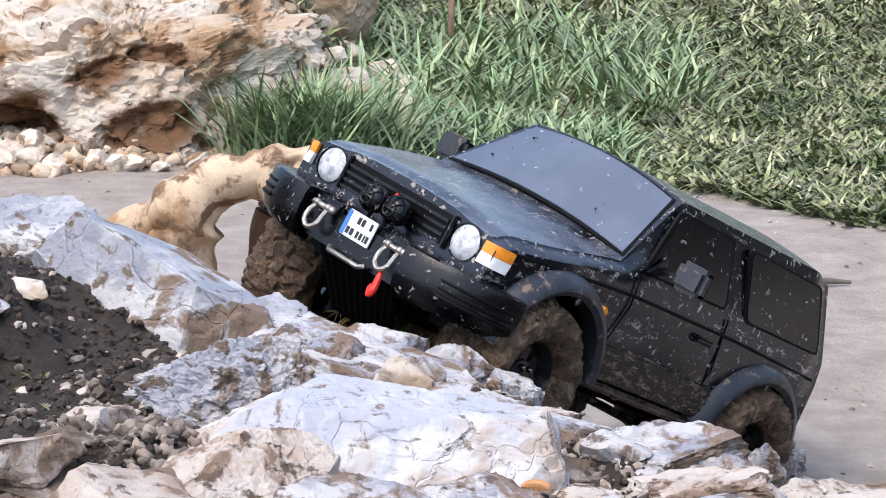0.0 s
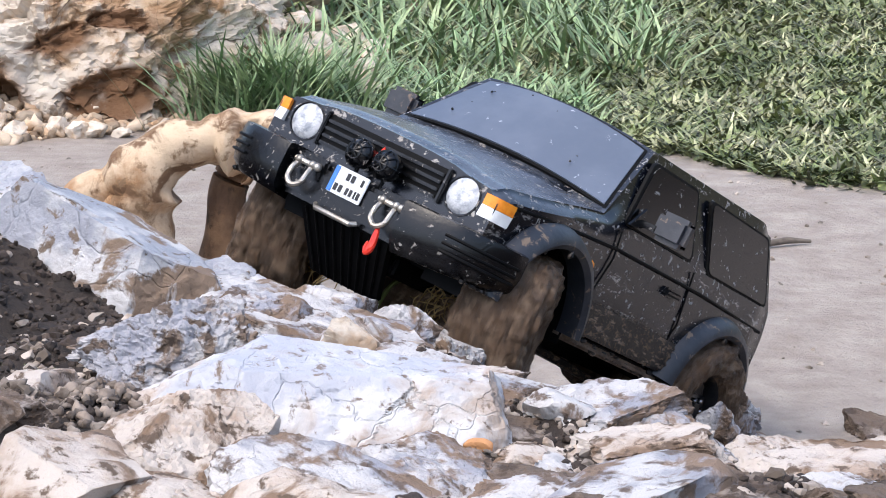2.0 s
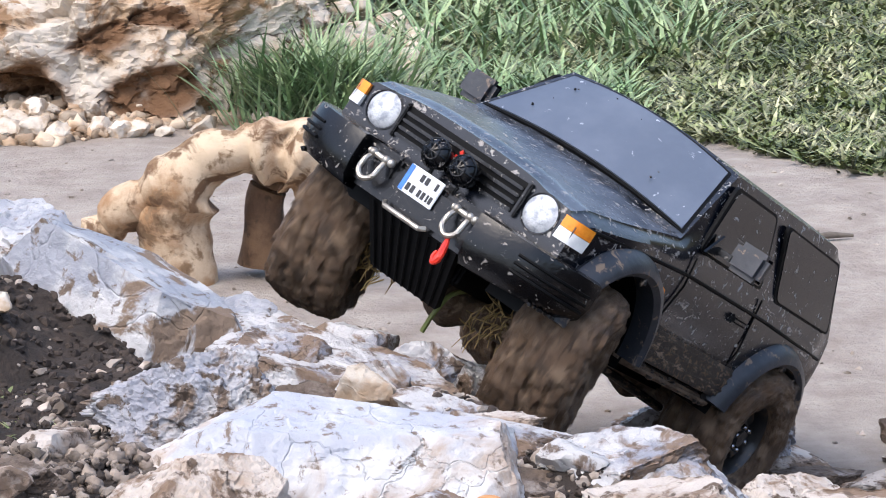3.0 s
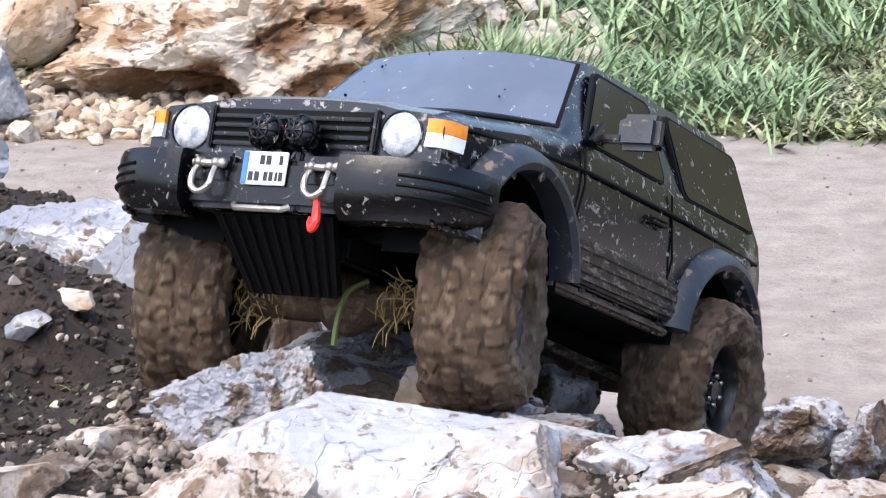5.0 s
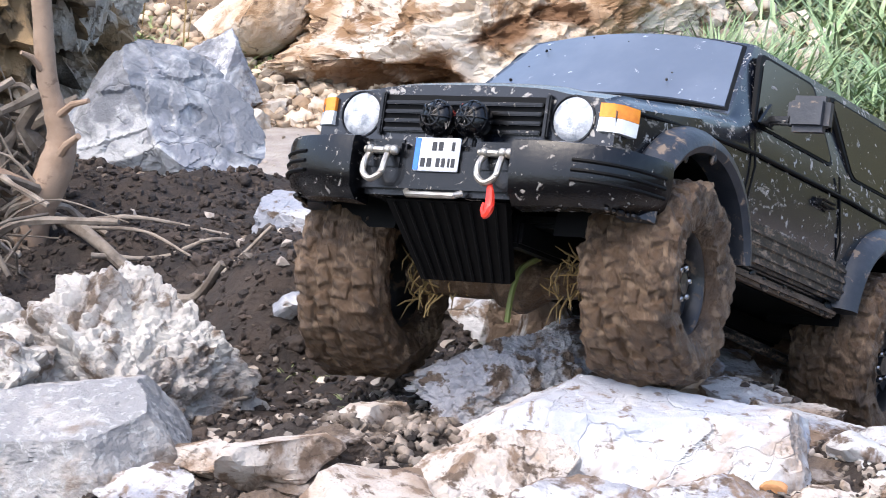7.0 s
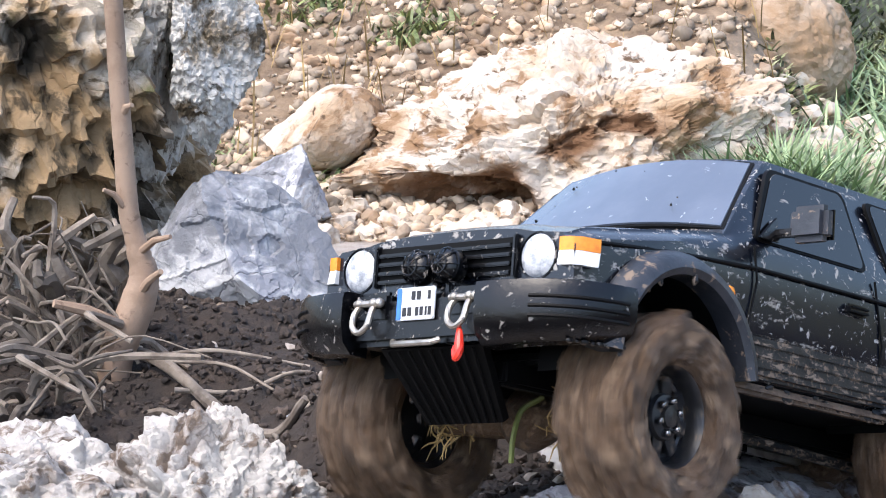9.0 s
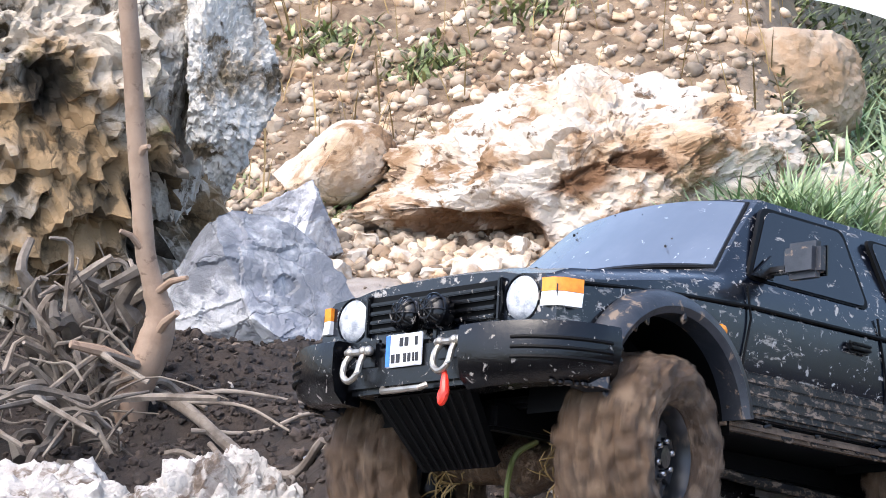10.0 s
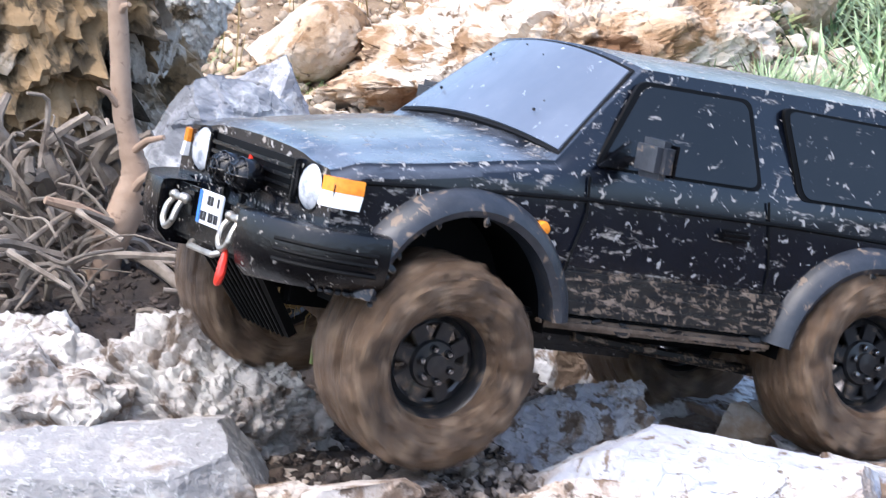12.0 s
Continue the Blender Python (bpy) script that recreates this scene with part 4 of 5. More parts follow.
            lo = [bm.verts.new((x + (0.001 if z0 < 0.105 else 0), side * y, z0)) for x, y in A]
            hi = [bm.verts.new((x, side * y, z1)) for x, y in A]
            bm.faces.new(lo[::-1])
            bm.faces.new(hi)
            for k in range(6):
                bm.faces.new((lo[k], lo[(k + 1) % 6], hi[(k + 1) % 6], hi[k]))
            bmesh.ops.recalc_face_normals(bm, faces=bm.faces)
            part(nm, bm, mat, body, "amber corner indicator" if mat is M_ORANGE else "white corner lamp")
        # bumper ends
        bm, L = bumper_end(side)
        be = part("bumper_end", bm, M_BLACK, body, "scuffed black bumper end")
        for z in (0.0745, 0.0795, 0.0845):
            part("groove", bumper_rib(L, side, z), M_SEAL, be)
        # tail lamp
        bm = bmesh.new()
        box(bm, (-0.2255, side * 0.080, 0.108), (0.004, 0.016, 0.026), 0.0012)
        part("tail_lamp", bm, M_RED, body)
    # grille
    bm = bmesh.new()
    box(bm, (0.1705, 0, 0.1105), (0.005, 0.098, 0.0215), 0.001)
    gr = part("grille", bm, M_SEAL, body)
    for z in (0.1015, 0.1062, 0.1110, 0.1158):
        for y0, y1 in ((-0.047, -0.006), (0.006, 0.047)) if z in (0.1062, 0.1110) else ((-0.047, 0.047),):
            bm = bmesh.new()
            box(bm, (0.1738, (y0 + y1) / 2, z), (0.0042, y1 - y0, 0.0021), 0.0005)
            part("grille_bar", bm, M_BLACK, gr)
    for y in (-0.0495, 0.0495):
        bm = bmesh.new()
        box(bm, (0.1730, y, 0.1100), (0.006, 0.0030, 0.0225), 0.0008)
        part("grille_post", bm, M_BLACK, gr)
    bm = bmesh.new()
    for k in range(3):
        a = radians(90 + 120 * k)
        c, d = Vector((0, math.cos(a), math.sin(a))), Vector((0, -math.sin(a), math.cos(a)))
        o = Vector((0.1765, 0, 0.1112))
        q = [o, o + c * 0.0022 + d * 0.0013, o + c * 0.0044, o + c * 0.0022 - d * 0.0013]
        lo = [bm.verts.new(p) for p in q]
        hi = [bm.verts.new(p - Vector((0.0015, 0, 0))) for p in q]
        bm.faces.new(lo)
        bm.faces.new(hi[::-1])
        for i in range(4):
            bm.faces.new((lo[i], lo[(i + 1) % 4], hi[(i + 1) % 4], hi[i]))
    bmesh.ops.recalc_face_normals(bm, faces=bm.faces)
    part("emblem", bm, M_RED, gr, "small red badge shape", smooth=False)
    # lower front panel behind the bumper
    bm = bmesh.new()
    box(bm, (0.1640, 0, 0.0965), (0.016, 0.170, 0.012), 0.003)
    part("front_valance", bm, M_BLACK, body)
    # winch bumper middle
    bm = bmesh.new()
    box(bm, (0.1780, 0, 0.0775), (0.026, 0.094, 0.0260), 0.003)
    bump = part("bumper_middle", bm, M_BLACK, body, "black winch bumper")
    for y in (-0.0335, 0.0345):
        bm = bmesh.new()
        box(bm, (0.1895, y, 0.0845), (0.006, 0.026, 0.0165), 0.002)
        part("bumper_pad", bm, M_BLACK, bump)
        # shackle: bow and pin
        bm = bmesh.new()
        pts = [(0.1955, y - 0.0052, 0.0850), (0.1985, y - 0.0060, 0.0800), (0.2000, y - 0.0052, 0.0735), (0.2005, y, 0.0700), (0.2000, y + 0.0052, 0.0735), (0.1985, y + 0.0060, 0.0800), (0.1955, y + 0.0052, 0.0850)]
        L = smooth_line(pts, 4)
        tube(bm, L, [0.0017] * len(L), 8)
        sh = part("shackle", bm, M_STEEL, bump, "worn steel recovery shackle")
        bm = bmesh.new()
        tube(bm, [(0.1955, y - 0.0085, 0.0862), (0.1955, y + 0.0095, 0.0858)], [0.0019, 0.0019], 8)
        for dy in (-0.0052, 0.0052, 0.0092):
            bmesh.ops.create_icosphere(bm, subdivisions=2, radius=0.0028, matrix=Matrix.Translation((0.1958, y + dy, 0.0862)))
        part("shackle_pin", bm, M_STEEL, sh)
    # fairlead
    bm = bmesh.new()
    tube(bm, [(0.1915, -0.0165, 0.0660), (0.1945, -0.0140, 0.0640), (0.1945, 0.0140, 0.0640), (0.1915, 0.0165, 0.0660)], [0.0017] * 4, 8)
    part("fairlead", bm, M_STEEL, bump)
    # red hook
    bm = bmesh.new()
    L = smooth_line([(0.1985, 0.0365, 0.0700), (0.2000, 0.0385, 0.0640), (0.2010, 0.0395, 0.0570), (0.2010, 0.0375, 0.0535), (0.2005, 0.0355, 0.0565), (0.2000, 0.0360, 0.0600)], 4)
    tube(bm, L, [0.0012 + 0.0013 * math.sin(math.pi * min(1, k / 14)) for k in range(len(L))], 8)
    part("winch_hook", bm, M_RED, bump, "red winch hook on a shackle")
    # number plate with unreadable bars
    bm = bmesh.new()
    box(bm, (0.1925, -0.0005, 0.0850), (0.0016, 0.0262, 0.0172), 0.0004)
    pl = part("number_plate", bm, M_PLATE, bump, "white two-line number plate", smooth=False, m=Matrix.Identity(4))
    bm = bmesh.new()
    box(bm, (0.1936, -0.0119, 0.0850), (0.0004, 0.0030, 0.0164))
    part("plate_strip", bm, M_BLUE, pl, smooth=False)
    for y, z, w in ((-0.0020, 0.0892, 0.0026), (0.0018, 0.0892, 0.0026), (0.0092, 0.0892, 0.0018), (-0.0080, 0.0808, 0.0026), (-0.0042, 0.0808, 0.0026), (0.0010, 0.0808, 0.0021), (0.0042, 0.0808, 0.0021), (0.0074, 0.0808, 0.0012), (0.0100, 0.0808, 0.0021)):
        bm = bmesh.new()
        box(bm, (0.1936, y, z), (0.0004, w, 0.0046))
        part("plate_bar", bm, M_INK, pl, smooth=False)
    # pair of caged spotlights
    for y in (-0.0085, 0.0125):
        bm = bmesh.new()
        lathe(bm, [(0.0001, 0.0060), (0.0050, 0.0050), (0.0080, 0.0025), (0.0090, 0.0), (0.0088, -0.006), (0.0060, -0.0105), (0.0001, -0.012)], 24, "x", (0.1855, y, 0.1055))
        bmesh.ops.recalc_face_normals(bm, faces=bm.faces)
        sp = part("spotlight", bm, M_BLACK, bump, "black round spotlight with wire guard")
        bm = bmesh.new()
        for k in range(4):
            a = math.pi * k / 4
            pts = [(0.1855 + 0.0072 * math.cos(b), y + 0.0094 * math.sin(b) * math.cos(a), 0.1055 + 0.0094 * math.sin(b) * math.sin(a)) for b in (-1.5, -1.0, -0.5, 0, 0.5, 1.0, 1.5)]
            tube(bm, pts, [0.0005] * 7, 5)
        for r, dx in ((0.0050, 0.0062), (0.0092, 0.0010)):
            pts = [(0.1855 + dx, y + r * math.cos(a), 0.1055 + r * math.sin(a)) for a in [2 * math.pi * k / 20 for k in range(21)]]
            tube(bm, pts, [0.0005] * 21, 5)
        part("wire_guard", bm, M_BLACK, sp)
        bm = bmesh.new()
        box(bm, (0.1820, y, 0.0945), (0.004, 0.004, 0.008), 0.0008)
        part("bracket", bm, M_BLACK, sp)
    # ribbed skid plate
    bm = bmesh.new()
    vs = [bm.verts.new(p) for p in ((0.180, -0.036, 0.064), (0.180, 0.036, 0.064), (0.150, 0.027, 0.028), (0.150, -0.027, 0.028))]
    bm.faces.new(vs)
    r = bmesh.ops.extrude_face_region(bm, geom=list(bm.faces))
    bmesh.ops.translate(bm, vec=(-0.004, 0, 0.003), verts=[v for v in r["geom"] if isinstance(v, bmesh.types.BMVert)])
    bmesh.ops.recalc_face_normals(bm, faces=bm.faces)
    sk = part("skid_plate", bm, M_SEAL, body, "ribbed black skid plate")
    for k in range(9):
        y = -0.030 + 0.0075 * k
        bm = bmesh.new()
        tube(bm, [(0.1808, y, 0.0625), (0.1515, y * 0.76, 0.0280)], [0.0008, 0.0008], 6)
        part("skid_rib", bm, M_SEAL, sk)
    # chassis underneath
    bm = bmesh.new()
    box(bm, (-0.030, 0, 0.062), (0.35, 0.166, 0.006), 0.002)
    part("floor_pan", bm, M_SEAL, body)
    for y in (-0.030, 0.030):
        bm = bmesh.new()
        box(bm, (-0.025, y, 0.053), (0.37, 0.010, 0.014), 0.002)
        part("chassis_rail", bm, M_SEAL, body)
        bm = bmesh.new()
        tube(bm, [(-0.015, y * 1.1, 0.046), (-0.145, y * 1.5, 0.038)], [0.0032, 0.0032], 8)
        part("suspension_link", bm, M_CLAD, body)
    bm = bmesh.new()
    box(bm, (-0.03, 0, 0.046), (0.075, 0.046, 0.022), 0.004)
    part("gearbox", bm, M_BLACK, body)
    bm = bmesh.new()
    tube(bm, [(0.055, 0, 0.045), (-0.015, 0, 0.047)], [0.004, 0.004], 8)
    tube(bm, [(-0.06, 0, 0.047), (-0.155, 0, 0.045)], [0.004, 0.004], 8)
    part("prop_shaft", bm, M_STEEL, body)
    # rear bumper and spare mass of mud behind the wheel
    bm = bmesh.new()
    box(bm, (-0.224, 0, 0.080), (0.012, 0.175, 0.016), 0.004)
    part("rear_bumper", bm, M_BLACK, body)
    for side in (1, -1):
        bm = rock_bm((0.010, 0.030, 0.030), 600 + side, cuts=3, sub=3, rough=0.2, fine=0.1)
        part("mud_flap", bm, M_MUD, body, "mud flap clogged with mud", m=pose(-0.213, side * 0.086, 0.052))
    for k in range(34):
        rnd2 = random.Random(900 + k)
        side = 1 if k % 2 else -1
        arch = ARCH_F if k % 4 < 2 else ARCH_R
        a = radians(rnd2.uniform(4, 55) if arch is ARCH_F and rnd2.random() < 0.4 else rnd2.uniform(8, 172))
        s = rnd2.uniform(0.0015, 0.0036)
        q = (arch[0] + (arch[2] - 0.001) * math.cos(a), side * rnd2.uniform(0.096, 0.1035), arch[1] + (arch[3] - 0.001) * math.sin(a) - 0.001)
        part("mud_clump", rock_bm((s * 1.6, s, s), 950 + k, cuts=3, sub=2, rough=0.3, fine=0.15), M_CLAD, body, m=pose(*q, 0, -math.degrees(a), 0))
    for side in (1, -1):
        for k in range(22):
            rnd2 = random.Random(1200 + k + side)
            s = rnd2.uniform(0.0018, 0.0040)
            part("mud_clump", rock_bm((s * 2.2, s * 0.7, s), 1300 + k, cuts=3, sub=2, rough=0.3, fine=0.15), M_CLAD, body, m=pose(rnd2.uniform(-0.098, 0.045), side * 0.0925, rnd2.uniform(0.0585, 0.064)))
        for k in range(8):
            rnd2 = random.Random(1400 + k + side)
            s = rnd2.uniform(0.0014, 0.0030)
            part("mud_clump", rock_bm((s * 1.6, s, s), 1500 + k, cuts=3, sub=2, rough=0.3, fine=0.15), M_CLAD, body, m=pose(0.150 + 0.004 * k, side * (0.104 - 0.0016 * k), 0.0635))
    rnd2 = random.Random(77)
    for k in range(8):
        u, t = rnd2.uniform(-0.9, 0.9), rnd2.uniform(0.06, 0.94)
        half = 0.0815 - 0.0165 * t
        c = (0.0485 - 0.0445 * t + 0.0025 * (1 - u * u), u * half, 0.1482 + 0.0445 * t + 0.0062 * (1 - u * u))
        sz = rnd2.choice((0.0006, 0.0008, 0.0011, 0.0015))
        part("mud_speck", rock_bm((sz * 1.4, sz, sz), 1700 + k, cuts=3, sub=2, rough=0.3, fine=0.15), M_SEAL if k % 3 else M_CLAD, body, m=pose(*c, rnd2.uniform(0, 90), 0, rnd2.uniform(0, 90)))
    # axles, keyed apart from the shell
    out = {}
    for nm, x in (("front_axle", 0.105), ("rear_axle", -0.161)):
        bm = bmesh.new()
        tube(bm, [(0, -0.062, 0), (0, -0.020, 0), (0, 0.020, 0), (0, 0.062, 0)], [0.0085, 0.0105, 0.0105, 0.0085], 14, 0.25, 3)
        bmesh.ops.create_icosphere(bm, subdivisions=3, radius=0.017, matrix=Matrix.Translation((0.002, 0.008, -0.001)))
        for v in bm.verts:
            v.co += v.co.normalized() * 0.003 * noise.noise(v.co * 120)
        ax = part(nm, bm, M_MUD, CAR, "axle clogged with mud")
        ax.matrix_basis = pose(x, 0, 0.036)
        if x > 0:
            rnd = random.Random(8)
            bm = bmesh.new()
            for s in (-1, 1):
                for _ in range(60):
                    p = Vector((rnd.uniform(-0.004, 0.016), s * rnd.uniform(0.030, 0.056), rnd.uniform(-0.012, 0.012)))
                    d = Vector((rnd.uniform(0.0, 0.4), rnd.uniform(-0.35, 0.35), rnd.uniform(-1, 0.5))).normalized() * rnd.uniform(0.008, 0.018)
                    tube(bm, [p, p + d * 0.5 + Vector((0.003, 0, 0)), p + d], [0.0006, 0.0005, 0.0002], 4)
            tagged(part("straw", bm, M_STRAW, ax, "dry grass wound round the axle"), kind="stuff")
            bm = bmesh.new()
            L = smooth_line([(0.010, 0.022, 0.010), (0.020, 0.017, 0.002), (0.022, 0.014, -0.012), (0.020, 0.012, -0.026)], 4)
            tube(bm, L, [0.0016] * len(L), 6)
            part("green_stem", bm, M_STEM, ax, "green stem caught under the axle")
        out[nm] = ax
    # wheels
    for nm, x, side in (("FL", 0.105, 1), ("FR", 0.105, -1), ("RL", -0.161, 1), ("RR", -0.161, -1)):
        w = part("wheel", tyre_bm(side), M_MUD, CAR, "mud-covered off-road tyre")
        w.matrix_basis = pose(x, side * 0.086, 0.036)
        add_tread(w, 5 + side + int(100 * x))
        part("rim", rim_bm(side), M_RIM, w, "black spoked rim")
        for k in range(6):
            a = 2 * math.pi * k / 6
            bm = bmesh.new()
            lathe(bm, [(0.0021, 0.0115), (0.0021, 0.0145), (0.0012, 0.0158), (0.0001, 0.0160)], 8, "y")
            for v in bm.verts:
                v.co = Vector((v.co.x + 0.0086 * math.cos(a), side * v.co.y, v.co.z + 0.0086 * math.sin(a)))
            bmesh.ops.recalc_face_normals(bm, faces=bm.faces)
            part("wheel_nut", bm, M_CHROME, w)
        out[nm] = w
    return out


MOVING = build_car()

# ---- arched root standing on the path behind the heap ----
def build_arch():
    bm = bmesh.new()
    pts = smooth_line([(-0.240, 1.06, -0.039), (-0.245, 1.06, 0.030), (-0.245, 1.06, 0.061), (-0.238, 1.06, 0.088), (-0.215, 1.06, 0.111), (-0.185, 1.06, 0.121), (-0.154, 1.06, 0.123), (-0.129, 1.06, 0.120), (-0.108, 1.06, 0.090), (-0.100, 1.06, 0.028)], 7)
    rad = [0.034, 0.034, 0.034, 0.030, 0.026, 0.025, 0.029, 0.032, 0.028, 0.022]
    rr = [rad[min(9, i // 7)] + (rad[min(9, i // 7 + 1)] - rad[min(9, i // 7)]) * (i % 7) / 7 for i in range(len(pts))]
    tube(bm, pts, rr, 36, 0.45, 4)
    knot = Vector((-0.139, 1.04, 0.135))
    for v in bm.verts:
        d = (v.co - knot).length
        if d < 0.016:
            v.co.y += 0.014 * sstep(0.016, 0.006, d)
        v.co += 0.003 * noise.noise_vector(v.co * 60)
    bmesh.ops.recalc_face_normals(bm, faces=bm.faces)
    root = thing("arched_root", bm, M_ARCH, "bleached weathered root bent into an arch", "root")
    bm = bmesh.new()
    pts = smooth_line([(-0.233, 1.06, 0.093), (-0.269, 1.06, 0.079), (-0.302, 1.06, 0.058), (-0.328, 1.06, 0.033)], 6)
    tube(bm, pts, [0.026 - 0.012 * k / len(pts) for k in range(len(pts))], 24, 0.5, 6)
    part("side_root", bm, M_ARCH, root)
    bm = bmesh.new()
    pts = smooth_line([(-0.154, 1.09, 0.100), (-0.164, 1.09, 0.076), (-0.166, 1.09, 0.047), (-0.169, 1.09, 0.011)], 7)
    tube(bm, pts, [0.021] * len(pts), 24, 0.6, 9)
    part("inner_leg", bm, M_ARCHDARK, root, "darker brown inner leg")


build_arch()


# ---- sapling and root tangle ----
def build_sapling():
    tree = tagged(new("sapling"), "slender bare brown sapling rising beside a boulder", "tree")
    bm = bmesh.new()
    pts = smooth_line([(-0.474, 0.216, 0.190), (-0.469, 0.218, 0.228), (-0.457, 0.218, 0.254), (-0.448, 0.220, 0.280), (-0.452, 0.221, 0.302), (-0.457, 0.222, 0.331), (-0.460, 0.224, 0.405), (-0.466, 0.23, 0.60), (-0.475, 0.24, 1.0)], 8)
    n = len(pts)
    tube(bm, pts, [0.0118 - 0.0045 * sstep(18, 36, i) - 0.0012 * i / n for i in range(n)], 16, 0.12, 2)
    part("trunk", bm, M_BARK, tree)
    for at, to, r in (((-0.450, 0.218, 0.298), (-0.424, 0.205, 0.312), 0.0028), ((-0.459, 0.222, 0.386), (-0.449, 0.215, 0.396), 0.003), ((-0.452, 0.216, 0.268), (-0.430, 0.200, 0.290), 0.0036), ((-0.458, 0.218, 0.328), (-0.468, 0.206, 0.342), 0.0026), ((-0.465, 0.214, 0.250), (-0.500, 0.190, 0.270), 0.005)):
        bm = bmesh.new()
        mid = (Vector(at) + Vector(to)) / 2 + Vector((0, 0, 0.003))
        tube(bm, [at, mid, to], [r, r * 0.8, r * 0.55], 8, 0.2, 3)
        part("side_shoot", bm, M_BARK, tree)
    rnd = random.Random(17)
    tangle = tagged(new("root_tangle"), "heap of dry grey twisted roots round a sapling", "roots")
    for k in range(125):
        a = Vector((rnd.uniform(-0.60, -0.455), rnd.uniform(0.12, 0.27), rnd.uniform(0.19, 0.255)))
        up = rnd.random() < 0.40
        if up:
            a = Vector((rnd.uniform(-0.545, -0.470), rnd.uniform(0.22, 0.29), rnd.uniform(0.20, 0.275)))
            d = Vector((rnd.gauss(0, 0.45), rnd.gauss(-0.2, 0.4), 1)).normalized() * rnd.uniform(0.03, 0.070)
        else:
            d = Vector((rnd.gauss(0.1, 1), rnd.gauss(-0.25, 0.8), rnd.gauss(0.02, 0.28))).normalized() * rnd.uniform(0.04, 0.10)
        b = a + d
        mid = (a + b) / 2 + Vector((rnd.gauss(0, 0.012), rnd.gauss(0, 0.012), rnd.uniform(0.0, 0.025)))
        r = rnd.choice((0.0010, 0.0014, 0.0020, 0.0028, 0.0036, 0.0068 if up else 0.0046))
        L = smooth_line([a, (a + mid) / 2 + Vector((rnd.gauss(0, 0.005), 0, rnd.gauss(0, 0.005))), mid, b], 3)
        bm = bmesh.new()
        tube(bm, L, [r * (1 - 0.6 * i / len(L)) for i in range(len(L))], 6, 0.5, k)
        part("root_branch", bm, M_ROOT, tangle)
    runner = tagged(new("long_root"), "long pale root creeping over dark soil", "root")
    for way, r in (([(-0.474, 0.250), (-0.432, 0.205), (-0.378, 0.150), (-0.335, 0.112), (-0.312, 0.104)], 0.0048),
                   ([(-0.415, 0.170), (-0.375, 0.185), (-0.345, 0.200), (-0.325, 0.225)], 0.0020), ([(-0.345, 0.112), (-0.315, 0.130), (-0.290, 0.140)], 0.0020),
                   ([(-0.375, 0.138), (-0.345, 0.095), (-0.325, 0.055)], 0.0018), ([(-0.44, 0.22), (-0.40, 0.225), (-0.345, 0.245)], 0.0018), ([(-0.43, 0.20), (-0.39, 0.205), (-0.350, 0.170)], 0.0014),
                   ([(-0.40, 0.160), (-0.37, 0.120), (-0.362, 0.08)], 0.002), ([(-0.335, 0.112), (-0.325, 0.080), (-0.330, 0.058)], 0.0016), ([(-0.262, -0.03), (-0.255, -0.06), (-0.258, -0.085)], 0.0016)):
        pts = [(x, y, height(x, y) + 0.006 + 0.003 * math.sin(40 * x)) for x, y in way]
        bm = bmesh.new()
        L = smooth_line(pts, 5)
        tube(bm, L, [r * (1 - 0.45 * i / len(L)) for i in range(len(L))], 9, 0.35, 5)
        part("root_strand", bm, M_ROOT, runner)


build_sapling()

# ---- single stones ----
RN = random.Random(3)
for i, (x, y, s, mat, lab) in enumerate((
        (-0.379, 0.085, 0.022, M_TERRA, "orange-brown stone chip on dark soil"), (-0.322, 0.130, 0.020, M_SLAB, "small bluish stone chip on soil"), (-0.294, 0.186, 0.014, M_PALE, "small white pebble on soil"),
        (0.076, -0.118, 0.032, M_QUARTZ, "flat white oval pebble between rocks"), (0.024, -0.178, 0.013, M_SLAB, "small grey pebble in a crack"), (0.036, -0.174, 0.013, M_TERRA, "small ochre pebble in a crack"),
        (-0.060, -0.235, 0.020, M_TERRA, "rusty stone chip between blocks"), (-0.26, 0.06, 0.026, M_SLAB, "dark blue-grey stone half sunk in soil"), (-0.228, 0.005, 0.012, M_PALE, "tiny white pebble on soil"),
        (-0.245, 0.105, 0.03, M_PALE, "pale stone half buried in soil"), 
        (-0.03, 0.26, 0.05, M_CREAM, "muddy cream stone on the slope"),
        (0.135, 0.10, 0.05, M_QUARTZ, "pale flaked stone in soil"), (0.19, 0.235, 0.045, M_SLAB, "bluish-white stone beside the path"), (0.225, 0.165, 0.045, M_CREAM, "cream stone beside the path"), (0.290, 0.20, 0.07, M_CREAM, "soil-smeared rock beside the path"),
        (0.165, 0.30, 0.04, M_SLAB, "small bluish stone at the heap's foot"), (0.24, -0.10, 0.07, M_QUARTZ, "flaked white stone block on the heap"),
        (-0.175, -0.13, 0.05, M_CREAM, "gravelly cream stone in soil"), (-0.205, -0.225, 0.07, M_CREAM, "pale flat stone in soil"), (-0.145, -0.27, 0.08, M_CREAM, "pale flat stone at the heap's front"), (-0.03, -0.30, 0.09, M_CREAM, "broken pale rock at the heap's front"),
        (0.10, -0.27, 0.09, M_QUARTZ, "white broken rock at the heap's front"))):
    z = height(x, y)
    rock("stone", lab, mat, (x, y, z + s * 0.02), (s, s * RN.uniform(0.75, 1.0), s * RN.uniform(0.45, 0.65)), (RN.uniform(-15, 15), RN.uniform(-15, 15), RN.uniform(0, 180)), 300 + i, "stone", cuts=14, sub=4, rough=0.06, fine=0.03, smooth=True)

